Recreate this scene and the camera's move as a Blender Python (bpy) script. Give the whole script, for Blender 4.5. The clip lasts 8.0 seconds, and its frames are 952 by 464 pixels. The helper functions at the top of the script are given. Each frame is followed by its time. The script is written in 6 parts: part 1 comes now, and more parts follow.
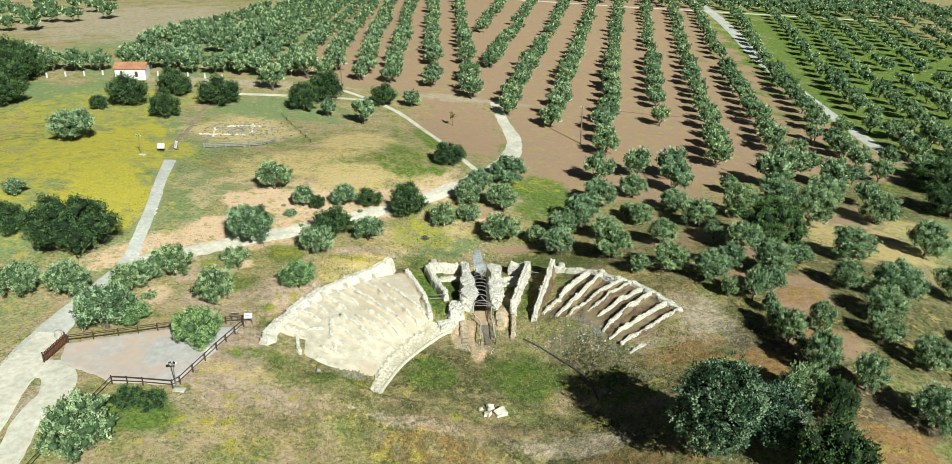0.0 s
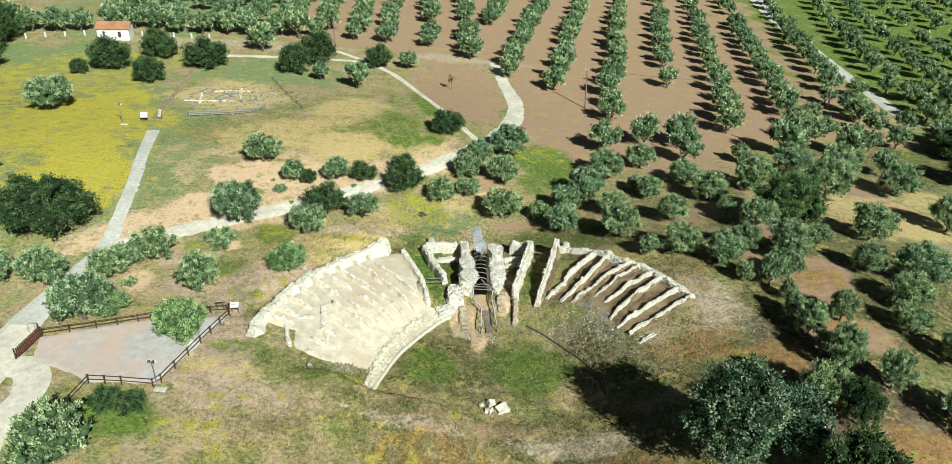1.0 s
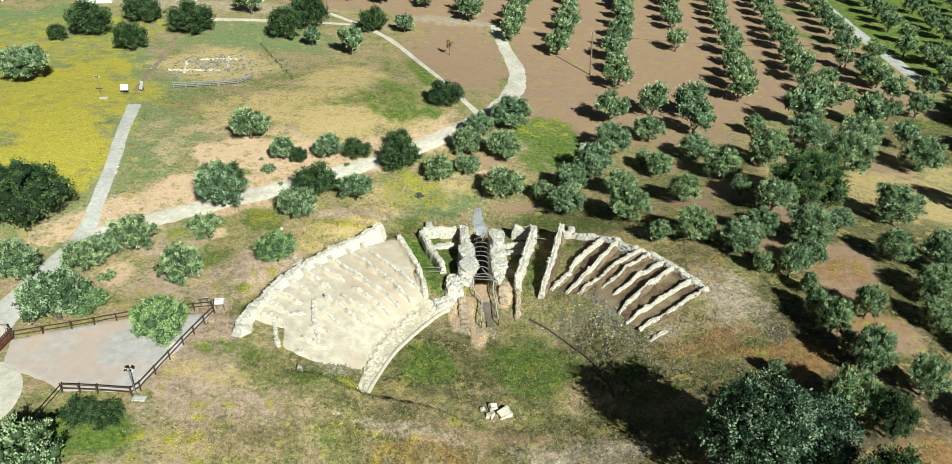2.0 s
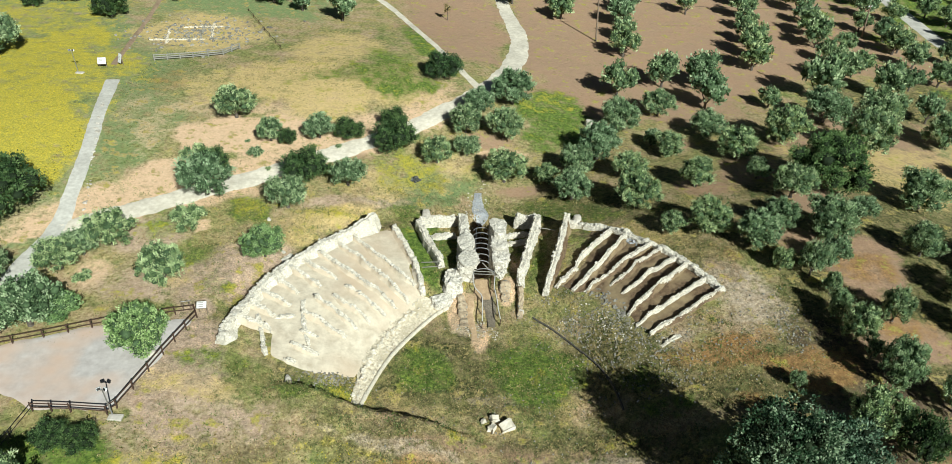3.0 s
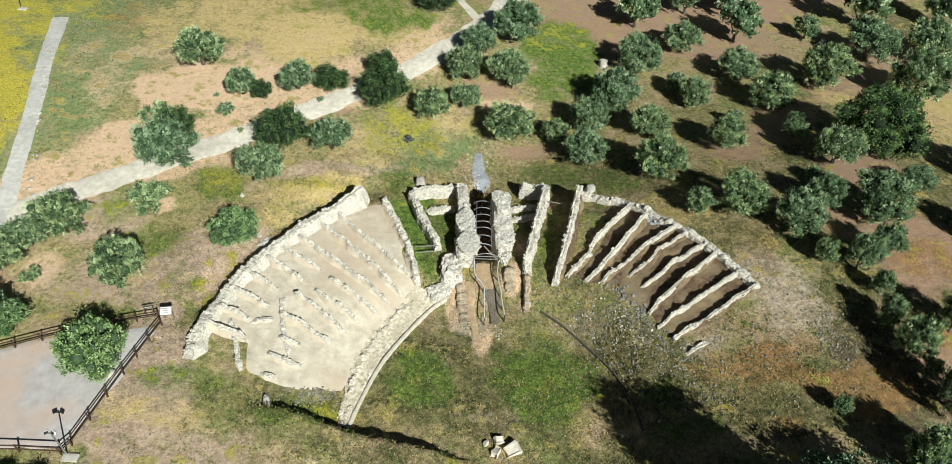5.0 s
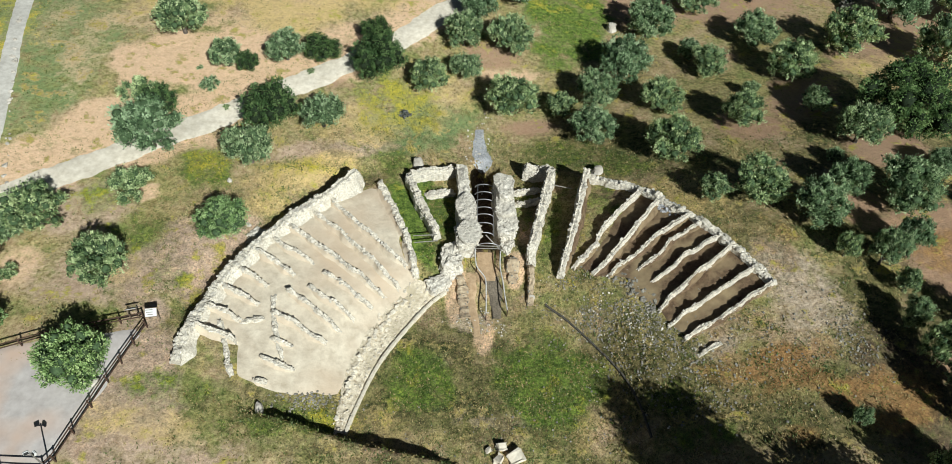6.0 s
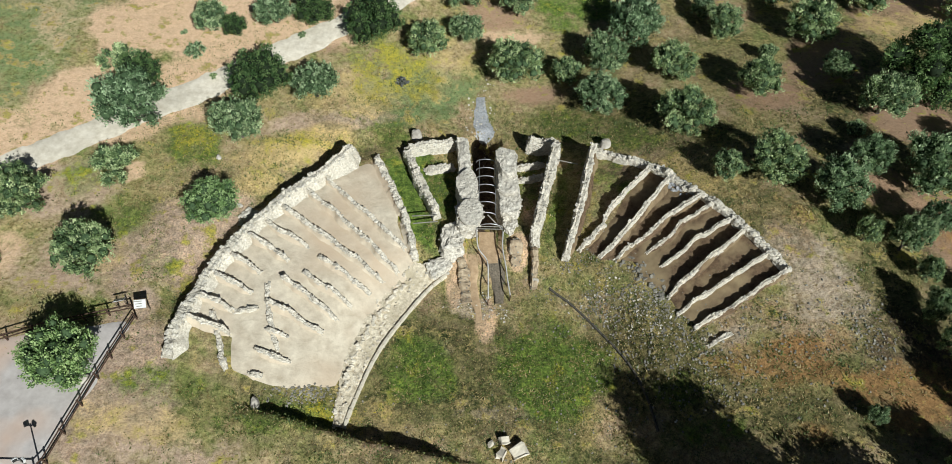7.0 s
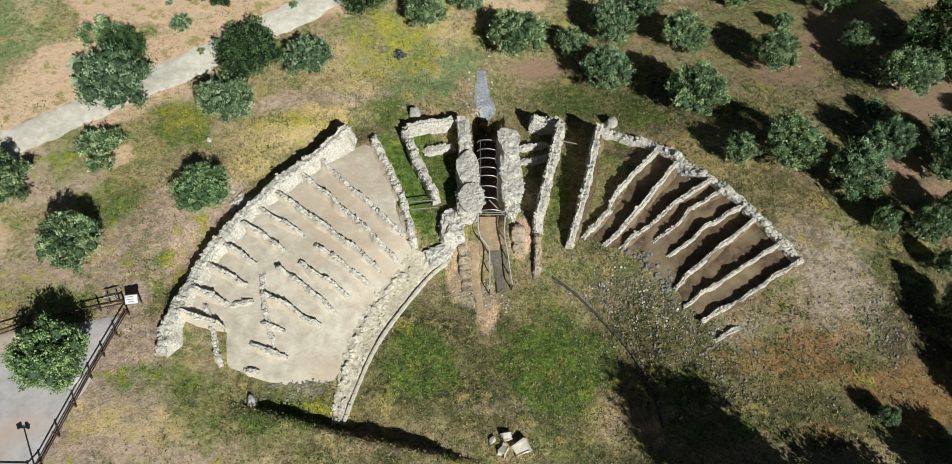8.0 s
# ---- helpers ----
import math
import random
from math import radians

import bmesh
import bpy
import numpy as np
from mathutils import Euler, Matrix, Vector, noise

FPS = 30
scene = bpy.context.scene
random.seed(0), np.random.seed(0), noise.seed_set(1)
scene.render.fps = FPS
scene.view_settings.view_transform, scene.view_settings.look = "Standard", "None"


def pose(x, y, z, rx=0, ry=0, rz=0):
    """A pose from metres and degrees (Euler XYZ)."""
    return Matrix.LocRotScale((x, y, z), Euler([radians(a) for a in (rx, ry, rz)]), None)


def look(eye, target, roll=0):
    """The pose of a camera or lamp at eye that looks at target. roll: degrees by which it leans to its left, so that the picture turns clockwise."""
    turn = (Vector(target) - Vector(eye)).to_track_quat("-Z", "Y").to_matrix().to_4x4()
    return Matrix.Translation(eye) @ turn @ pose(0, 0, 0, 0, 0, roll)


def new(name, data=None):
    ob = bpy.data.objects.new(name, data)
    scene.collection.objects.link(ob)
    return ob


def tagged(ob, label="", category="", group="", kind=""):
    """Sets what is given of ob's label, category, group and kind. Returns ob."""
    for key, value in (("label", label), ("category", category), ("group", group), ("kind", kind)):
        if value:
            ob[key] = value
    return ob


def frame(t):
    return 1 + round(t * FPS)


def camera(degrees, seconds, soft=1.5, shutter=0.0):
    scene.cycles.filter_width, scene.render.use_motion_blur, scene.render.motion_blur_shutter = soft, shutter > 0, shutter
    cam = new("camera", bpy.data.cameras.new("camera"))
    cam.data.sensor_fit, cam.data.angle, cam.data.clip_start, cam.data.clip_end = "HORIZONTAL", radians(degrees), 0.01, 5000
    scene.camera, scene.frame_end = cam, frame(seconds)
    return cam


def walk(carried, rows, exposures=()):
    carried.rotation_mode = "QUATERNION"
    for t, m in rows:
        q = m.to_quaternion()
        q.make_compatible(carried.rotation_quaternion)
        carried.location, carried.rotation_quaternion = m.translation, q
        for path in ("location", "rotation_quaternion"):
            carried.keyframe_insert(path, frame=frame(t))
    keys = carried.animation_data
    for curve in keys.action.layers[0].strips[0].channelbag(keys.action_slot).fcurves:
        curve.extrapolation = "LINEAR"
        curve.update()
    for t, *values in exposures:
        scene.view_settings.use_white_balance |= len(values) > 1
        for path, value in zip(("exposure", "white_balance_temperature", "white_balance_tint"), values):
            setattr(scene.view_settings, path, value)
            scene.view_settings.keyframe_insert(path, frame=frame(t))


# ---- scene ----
cam = camera(66.5, 8.0, soft=0.15)
METRES, EYE, TILT, LEAN, TURN = 46.33, 48.0, 0.0, 0.0, 0.0
ROWS = [
    (0.0, 0.0, 0.0, 0.0, 1.13, -25.31, -2.39),
    (0.5, -0.0015, 0.0631, 0.0056, 1.1, -27.11, -2.34),
    (1.0, -0.0029, 0.1305, 0.0117, 1.07, -28.97, -2.28),
    (1.5, -0.0041, 0.1953, 0.0176, 1.03, -30.71, -2.2),
    (3.0, -0.008, 0.4055, 0.0391, 0.91, -36.24, -1.97),
    (3.5, -0.0086, 0.4729, 0.0455, 0.88, -38.12, -1.94),
    (4.0, -0.0098, 0.5467, 0.0518, 0.82, -40.51, -1.9),
    (4.5, -0.0114, 0.6123, 0.0575, 0.78, -42.7, -1.8),
    (6.0, -0.0164, 0.8016, 0.0747, 0.63, -49.85, -1.57),
    (6.5, -0.0172, 0.8545, 0.0784, 0.6, -52.39, -1.49),
    (7.0, -0.0174, 0.9057, 0.0825, 0.57, -55.08, -1.36),
    (7.5, -0.0178, 0.9499, 0.0858, 0.54, -57.36, -1.28),
    (8.0, -0.0179, 0.9957, 0.0899, 0.5, -59.68, -1.19),
]
walk(cam, [(t, pose(0, 0, EYE, TILT, LEAN, TURN) @ pose(METRES * x, METRES * y, METRES * z, 90 + pitch, roll, yaw)) for t, x, y, z, yaw, pitch, roll in ROWS],
     [(0.0, 0.44, 5850, -3), (1.5, 0.43, 5850, -2), (4.5, 0.28, 5850, 2), (6.5, 0.13, 5850, 5), (8.0, -0.02, 5800, 6)])

# ---- light: a clear sky and one sun, behind and to the side of the flight
SUN_UP, SUN_WAY = radians(37.0), Vector((0.495, -0.869, 0.0))
sun = new("sun", bpy.data.lights.new("sun", "SUN"))
sun.data.energy, sun.data.angle, sun.data.color = 5.0, radians(0.53), (1.0, 0.96, 0.87)
sun.matrix_world = look(SUN_WAY * math.cos(SUN_UP) * 300 + Vector((0, 60, math.sin(SUN_UP) * 300)), (0, 60, 0))
world = bpy.data.worlds.new("sky")
scene.world = world
world.use_nodes = True
sky = world.node_tree.nodes.new("ShaderNodeTexSky")
sky.sky_type, sky.sun_disc, sky.sun_elevation = "NISHITA", False, SUN_UP
sky.sun_rotation = math.atan2(SUN_WAY.x, SUN_WAY.y)
back = world.node_tree.nodes["Background"]
world.node_tree.links.new(sky.outputs[0], back.inputs[0])
back.inputs[1].default_value = 0.0145


# ---- materials
def graph(name, rough=0.9, metal=0.0):
    m = bpy.data.materials.new(name)
    m.use_nodes = True
    nt = m.node_tree
    shader = nt.nodes["Principled BSDF"]
    shader.inputs["Roughness"].default_value = rough
    shader.inputs["Metallic"].default_value = metal
    shader.inputs["Specular IOR Level"].default_value = 0.25
    return m, nt, shader


def noise_of(nt, scale, detail=4.0, rough=0.6, space="Object", stretch=None):
    co = nt.nodes.new("ShaderNodeTexCoord")
    tex = nt.nodes.new("ShaderNodeTexNoise")
    tex.inputs["Scale"].default_value, tex.inputs["Detail"].default_value, tex.inputs["Roughness"].default_value = scale, detail, rough
    out = co.outputs[space]
    if stretch:
        mp = nt.nodes.new("ShaderNodeMapping")
        mp.inputs["Scale"].default_value = stretch
        nt.links.new(out, mp.inputs[0])
        out = mp.outputs[0]
    nt.links.new(out, tex.inputs["Vector"])
    return tex.outputs[0]


def ramp(nt, value, stops):
    node = nt.nodes.new("ShaderNodeValToRGB")
    els = node.color_ramp.elements
    while len(els) < len(stops):
        els.new(0.5)
    for el, (at, colour) in zip(els, stops):
        el.position = at
        el.color = (*colour, 1.0)
    nt.links.new(value, node.inputs[0])
    return node.outputs[0]


def mix(nt, fac, a, b, mode="MIX"):
    node = nt.nodes.new("ShaderNodeMix")
    node.data_type, node.blend_type = "RGBA", mode
    for sock, v in ((node.inputs[0], fac), (node.inputs[6], a), (node.inputs[7], b)):
        if isinstance(v, bpy.types.NodeSocket):
            nt.links.new(v, sock)
        elif isinstance(v, (int, float)):
            sock.default_value = v
        else:
            sock.default_value = (*v, 1.0)
    return node.outputs[2]


def calc(nt, op, a, b=0.0, clamp=False):
    node = nt.nodes.new("ShaderNodeMath")
    node.operation, node.use_clamp = op, clamp
    for sock, v in zip(node.inputs, (a, b)):
        if isinstance(v, bpy.types.NodeSocket):
            nt.links.new(v, sock)
        else:
            sock.default_value = v
    return node.outputs[0]


def bump(nt, shader, value, strength, distance):
    node = nt.nodes.new("ShaderNodeBump")
    node.inputs["Strength"].default_value, node.inputs["Distance"].default_value = strength, distance
    nt.links.new(value, node.inputs["Height"])
    nt.links.new(node.outputs[0], shader.inputs["Normal"])


def plain(name, dark, light, scale, rough=0.9, metal=0.0, relief=0.3, depth=0.05, island=0.0, each=0.0, stretch=None, stain=None):
    """A two-scale surface: grain from dark to light, broad stains, optional tint per piece or per object."""
    m, nt, shader = graph(name, rough, metal)
    grain = noise_of(nt, scale, 6.0, 0.65, stretch=stretch)
    colour = ramp(nt, grain, [(0.3, dark), (0.7, light)])
    broad = noise_of(nt, scale * 0.13, 3.0)
    if stain:
        colour = mix(nt, ramp(nt, broad, [(0.45, (0, 0, 0)), (0.7, (1, 1, 1))]), colour, stain)
    else:
        colour = mix(nt, 1.0, colour, ramp(nt, broad, [(0.3, (0.72, 0.72, 0.72)), (0.7, (1.0, 1.0, 1.0))]), "MULTIPLY")
    for amount, node_type, socket in ((island, "ShaderNodeNewGeometry", "Random Per Island"), (each, "ShaderNodeObjectInfo", "Random")):
        if amount:
            src = nt.nodes.new(node_type).outputs[socket]
            tint = ramp(nt, src, [(0.0, (1 - amount,) * 3), (1.0, (1.0, 1.0, 1.0))])
            colour = mix(nt, 1.0, colour, tint, "MULTIPLY")
    nt.links.new(colour, shader.inputs["Base Color"])
    if relief:
        bump(nt, shader, grain, relief, depth)
    return m


def foliage(name, dark, mid, light, through_light=0.25, tufted=True):
    """Leaves tinted leaf by leaf and tree by tree."""
    m, nt, shader = graph(name, 0.55)
    leaf = nt.nodes.new("ShaderNodeNewGeometry").outputs["Random Per Island"]
    if tufted:
        at = nt.nodes.new("ShaderNodeAttribute")
        at.attribute_name = "tuft"
        leaf = calc(nt, "ADD", calc(nt, "MULTIPLY", leaf, 0.25), calc(nt, "MULTIPLY", at.outputs["Fac"], 0.75))
    colour = ramp(nt, leaf, [(0.08, dark), (0.48, mid), (0.88, light)])
    tree = nt.nodes.new("ShaderNodeObjectInfo").outputs["Random"]
    colour = mix(nt, 1.0, colour, ramp(nt, tree, [(0.0, (0.75, 0.82, 0.85)), (0.5, (1.0, 1.0, 1.0)), (1.0, (1.06, 1.04, 0.94))]), "MULTIPLY")
    nt.links.new(colour, shader.inputs["Base Color"])
    glow = nt.nodes.new("ShaderNodeBsdfTranslucent")
    nt.links.new(colour, glow.inputs[0])
    both = nt.nodes.new("ShaderNodeMixShader")
    both.inputs[0].default_value = through_light
    nt.links.new(shader.outputs[0], both.inputs[1])
    nt.links.new(glow.outputs[0], both.inputs[2])
    nt.links.new(both.outputs[0], nt.nodes["Material Output"].inputs[0])
    return m


def ground_material():
    """Meadow, bare soil, flowers and gravel laid out by the weights stored on the ground mesh."""
    m, nt, shader = graph("ground_cover", 0.95)
    fine = noise_of(nt, 2.6, 8.0, 0.75)
    clump = noise_of(nt, 0.55, 5.0, 0.65)
    patch = noise_of(nt, 0.1, 5.0, 0.6)
    tilt = noise_of(nt, 5.5, 3.0, 0.7)

    def weight(name, sharp=1.6):
        at = nt.nodes.new("ShaderNodeAttribute")
        at.attribute_name = name
        w = calc(nt, "ADD", at.outputs["Fac"], calc(nt, "MULTIPLY", calc(nt, "SUBTRACT", clump, 0.5), 2.6))
        w = calc(nt, "ADD", w, calc(nt, "MULTIPLY", calc(nt, "SUBTRACT", fine, 0.5), 0.9))
        return calc(nt, "ADD", calc(nt, "MULTIPLY", calc(nt, "SUBTRACT", w, 0.5), sharp), 0.5, True)

    def two(a, b, lo=0.38, hi=0.62, src=None):
        return ramp(nt, src or fine, [(lo, a), (hi, b)])

    straw = two((0.22, 0.165, 0.065), (0.56, 0.45, 0.22))
    herb = two((0.06, 0.1, 0.02), (0.27, 0.315, 0.08))
    base = mix(nt, ramp(nt, patch, [(0.4, (0.05, 0.05, 0.05)), (0.64, (0.75, 0.75, 0.75))]), straw, herb)
    earth = ramp(nt, noise_of(nt, 0.23, 5.0, 0.7), [(0.44, (0, 0, 0)), (0.62, (0.9, 0.9, 0.9))])
    mottle = ramp(nt, noise_of(nt, 0.42, 5.0, 0.7), [(0.48, (0, 0, 0)), (0.6, (0.65, 0.65, 0.65))])
    base = mix(nt, mottle, base, two((0.06, 0.095, 0.025), (0.25, 0.295, 0.085), 0.36, 0.64))
    base = mix(nt, earth, base, two((0.3, 0.2, 0.11), (0.56, 0.42, 0.27)))
    for name, colour in (
        ("meadow", two((0.13, 0.19, 0.075), (0.28, 0.345, 0.14), 0.3, 0.7)),
        ("turf", two((0.03, 0.04, 0.011), (0.24, 0.21, 0.085), 0.4, 0.6)),
        ("clay", two((0.52, 0.345, 0.2), (0.8, 0.575, 0.38), 0.22, 0.74)),
        ("soil", mix(nt, ramp(nt, noise_of(nt, 0.17, 4.0, 0.6), [(0.45, (0, 0, 0)), (0.6, (1, 1, 1))]), two((0.33, 0.215, 0.135), (0.43, 0.29, 0.19), 0.25, 0.75), two((0.33, 0.205, 0.125), (0.46, 0.305, 0.195), 0.25, 0.75))),
        ("dust", two((0.35, 0.24, 0.165), (0.64, 0.485, 0.355), 0.32, 0.68)),
        ("dark_soil_and_shade", two((0.08, 0.056, 0.038), (0.19, 0.13, 0.085))),
        ("pale", two((0.31, 0.235, 0.155), (0.6, 0.49, 0.36))),
        ("rust", two((0.24, 0.13, 0.05), (0.45, 0.27, 0.11), 0.32, 0.68)),
        ("golden", two((0.46, 0.34, 0.14), (0.69, 0.52, 0.245), 0.32, 0.68)),
        ("grass", two((0.046, 0.09, 0.013), (0.22, 0.3, 0.055))),
        ("flowers", mix(nt, ramp(nt, tilt, [(0.3, (0, 0, 0)), (0.62, (1, 1, 1))]), (0.24, 0.26, 0.05), (0.62, 0.49, 0.06))),
    ):
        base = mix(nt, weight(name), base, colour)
    speck = ramp(nt, noise_of(nt, 7.0, 4.0, 0.75), [(0.36, (0.42, 0.43, 0.42)), (0.47, (0.88, 0.88, 0.88)), (0.55, (1.0, 1.0, 1.0)), (0.64, (1.3, 1.26, 1.2))])
    swath = ramp(nt, noise_of(nt, 0.9, 4.0, 0.6), [(0.35, (0.7, 0.73, 0.7)), (0.5, (0.94, 0.94, 0.94)), (0.65, (1.16, 1.13, 1.07))])
    litter = nt.nodes.new("ShaderNodeAttribute")
    litter.attribute_name = "rough"
    base = mix(nt, calc(nt, "ADD", calc(nt, "MULTIPLY", litter.outputs["Fac"], 0.85), 0.15), base, mix(nt, 1.0, mix(nt, 1.0, base, speck, "MULTIPLY"), swath, "MULTIPLY"))
    nt.links.new(base, shader.inputs["Base Color"])
    bump(nt, shader, calc(nt, "ADD", fine, calc(nt, "MULTIPLY", clump, 1.5)), 0.55, 0.25)
    return m


GROUND = ground_material()
MASONRY = plain("rubble_limestone", (0.62, 0.56, 0.455), (0.96, 0.91, 0.8), 4.0, relief=0.5, depth=0.05, island=0.4)
FIELDSTONE = plain("field_stone", (0.25, 0.23, 0.18), (0.5, 0.47, 0.4), 4.0, relief=0.5, depth=0.05, island=0.5)
MORTAR = plain("old_mortar", (0.46, 0.4, 0.295), (0.97, 0.91, 0.785), 6.5, relief=1.0, depth=0.12)
CONCRETE = plain("weathered_concrete", (0.32, 0.285, 0.225), (0.9, 0.845, 0.735), 4.0, relief=1.0, depth=0.14, stain=(0.48, 0.44, 0.37))
SANDY = plain("trodden_sand", (0.45, 0.38, 0.28), (0.72, 0.64, 0.5), 1.0, relief=0.7, depth=0.16, stain=(0.53, 0.42, 0.3))
TRACK = plain("dusty_track", (0.6, 0.53, 0.41), (0.86, 0.79, 0.66), 1.8, relief=0.3, depth=0.04)
GREYPATH = plain("stone_dust_path", (0.5, 0.47, 0.41), (0.7, 0.67, 0.6), 2.2, relief=0.25, depth=0.03)
PAD = plain("gravel_yard", (0.41, 0.37, 0.345), (0.58, 0.535, 0.505), 1.2, relief=0.3, depth=0.03, stain=(0.58, 0.42, 0.32))
GREYGRAVEL = plain("grey_gravel", (0.22, 0.22, 0.22), (0.55, 0.56, 0.58), 6.0, relief=0.7, depth=0.05)
BOULDER = plain("pale_boulder", (0.4, 0.36, 0.3), (0.68, 0.63, 0.55), 1.8, relief=0.6, depth=0.08)
SHADEKERB = plain("shade_toned_stone", (0.06, 0.055, 0.045), (0.16, 0.145, 0.12), 4.0, relief=0.5, depth=0.05)
DARKWOOD = plain("dark_stained_wood", (0.045, 0.028, 0.02), (0.11, 0.065, 0.045), 6.0, relief=0.2, depth=0.01)
GREYWOOD = plain("weathered_grey_wood", (0.2, 0.19, 0.16), (0.38, 0.36, 0.31), 6.0, relief=0.2, depth=0.01)
POLEWOOD = plain("pole_wood", (0.16, 0.12, 0.085), (0.33, 0.26, 0.19), 5.0, relief=0.2, depth=0.01)
WHITE = plain("white_panel", (0.72, 0.72, 0.7), (0.84, 0.84, 0.82), 2.0, 0.5, relief=0.0)
PLASTER = plain("white_plaster", (0.7, 0.69, 0.66), (0.84, 0.83, 0.8), 1.5, relief=0.1, depth=0.01)
TILES = plain("terracotta_tiles", (0.4, 0.18, 0.09), (0.62, 0.33, 0.19), 3.0, each=0.3, relief=0.2, depth=0.02)
STEEL = plain("galvanised_steel", (0.4, 0.4, 0.4), (0.62, 0.62, 0.62), 9.0, 0.45, 0.8, relief=0.0)
BLACKMETAL = plain("black_metal", (0.02, 0.02, 0.02), (0.05, 0.05, 0.05), 9.0, 0.5, 0.3, relief=0.0)
ROPE = plain("pale_hose", (0.55, 0.53, 0.5), (0.75, 0.73, 0.7), 8.0, 0.6, relief=0.0)
BARK = plain("olive_bark", (0.06, 0.05, 0.04), (0.2, 0.17, 0.14), 5.0, relief=0.6, depth=0.05)
# Crown filler: the shade between leaves is put into its dark green.
DARKCORE = plain("dark_crown_filler_shade", (0.01, 0.018, 0.007), (0.025, 0.042, 0.016), 3.0, relief=0.6, depth=0.2)
CORE = plain("crown_filler_shade", (0.035, 0.065, 0.028), (0.11, 0.17, 0.075), 3.0, relief=0.6, depth=0.2)
OLIVE = foliage("olive_leaves", (0.026, 0.056, 0.024), (0.26, 0.37, 0.17), (0.7, 0.8, 0.48), 0.34)
BROADLEAF = foliage("dark_leaves", (0.02, 0.05, 0.016), (0.065, 0.12, 0.038), (0.17, 0.25, 0.09))
FRESH = foliage("bright_leaves", (0.06, 0.12, 0.035), (0.26, 0.385, 0.13), (0.56, 0.69, 0.31))
KERB = plain("pale_kerb_stone", (0.6, 0.53, 0.41), (0.87, 0.8, 0.66), 2.5, relief=0.5, depth=0.05)
GRASSBLADE = foliage("grass_blades", (0.06, 0.09, 0.015), (0.11, 0.15, 0.03), (0.2, 0.21, 0.06), tufted=False)
STRAWBLADE = foliage("dry_grass_blades", (0.2, 0.15, 0.06), (0.33, 0.26, 0.12), (0.46, 0.38, 0.2), tufted=False)
PETAL = foliage("yellow_petals", (0.5, 0.36, 0.01), (0.66, 0.52, 0.015), (0.75, 0.62, 0.05), tufted=False)
GREYBRUSH = foliage("grey_scrub", (0.1, 0.1, 0.09), (0.2, 0.2, 0.18), (0.36, 0.35, 0.31))


# ---- small tools
def mesh_object(name, verts, faces, material, parent=None, label="", smooth_shade=False):
    me = bpy.data.meshes.new(name)
    me.from_pydata([tuple(map(float, v)) for v in verts], [], [tuple(map(int, f)) for f in faces])
    me.materials.append(material)
    if smooth_shade:
        me.shade_smooth()
    ob = new(name, me)
    if parent:
        ob.parent = parent
    if label:
        ob["label"] = label
    return ob


def part(name, bm, material, parent=None, label="", smooth_shade=False):
    me = bpy.data.meshes.new(name)
    bm.to_mesh(me)
    bm.free()
    me.materials.append(material)
    if smooth_shade:
        me.shade_smooth()
    ob = new(name, me)
    if parent:
        ob.parent = parent
    if label:
        ob["label"] = label
    return ob


def thing(name, x, y, z, label, category, group="", kind="", turn=0.0):
    ob = new(name)
    ob.empty_display_size = 0.3
    ob.matrix_world = pose(x, y, z, 0, 0, turn)
    return tagged(ob, label, category, group, kind)


def h1(x, y):
    return float(height(x, y))


def box(bm, centre, size, turn=None, bevel=0.0):
    got = bmesh.ops.create_cube(bm, size=1.0)
    m = Matrix.Translation(centre) @ (turn or Matrix()) @ Matrix.Diagonal((*size, 1.0))
    bmesh.ops.transform(bm, matrix=m, verts=got["verts"])
    if bevel:
        edges = list({e for v in got["verts"] for e in v.link_edges})
        bmesh.ops.bevel(bm, geom=edges, offset=bevel, segments=1, affect="EDGES")


def rod(bm, a, b, r0, r1=None, sides=8):
    a, b = Vector(a), Vector(b)
    got = bmesh.ops.create_cone(bm, cap_ends=True, segments=sides, radius1=r0, radius2=r0 if r1 is None else r1, depth=(b - a).length)
    bmesh.ops.transform(bm, matrix=Matrix.Translation((a + b) / 2) @ (b - a).to_track_quat("Z", "Y").to_matrix().to_4x4(), verts=got["verts"])


def spline(points, step):
    """Points every step metres along a smooth line through the given ones."""
    p = [Vector(q) for q in points]
    p = [p[0] * 2 - p[1]] + p + [p[-1] * 2 - p[-2]]
    out = []
    for a, b, c, d in zip(p, p[1:], p[2:], p[3:]):
        n = max(1, round((c - b).length / step))
        for i in range(n):
            t = i / n
            out.append(0.5 * (2 * b + (c - a) * t + (2 * a - 5 * b + 4 * c - d) * t * t + (3 * b - a - 3 * c + d) * t ** 3))
    return out + [p[-2]]


def wobble(x, y, scale, seed=0.0):
    return noise.noise(Vector((x * scale + seed, y * scale - seed, seed * 1.7)))


def chunk():
    """A rough block: the corners and the bulging face middles of a cube, as triangles."""
    corner = [(x, y, z) for x in (-1, 1) for y in (-1, 1) for z in (-1, 1)]
    middle = [(1.12, 0, 0), (-1.12, 0, 0), (0, 1.12, 0), (0, -1.12, 0), (0, 0, 1.12), (0, 0, -1.12)]
    rims = ((4, 6, 7, 5), (0, 1, 3, 2), (2, 3, 7, 6), (0, 4, 5, 1), (1, 5, 7, 3), (0, 2, 6, 4))
    faces = [(a, b, 8 + k) for k, rim in enumerate(rims) for a, b in zip(rim, rim[1:] + rim[:1])]
    return np.array([[0.82 * c for c in p] for p in corner] + middle), np.array(faces)


CHUNK = chunk()


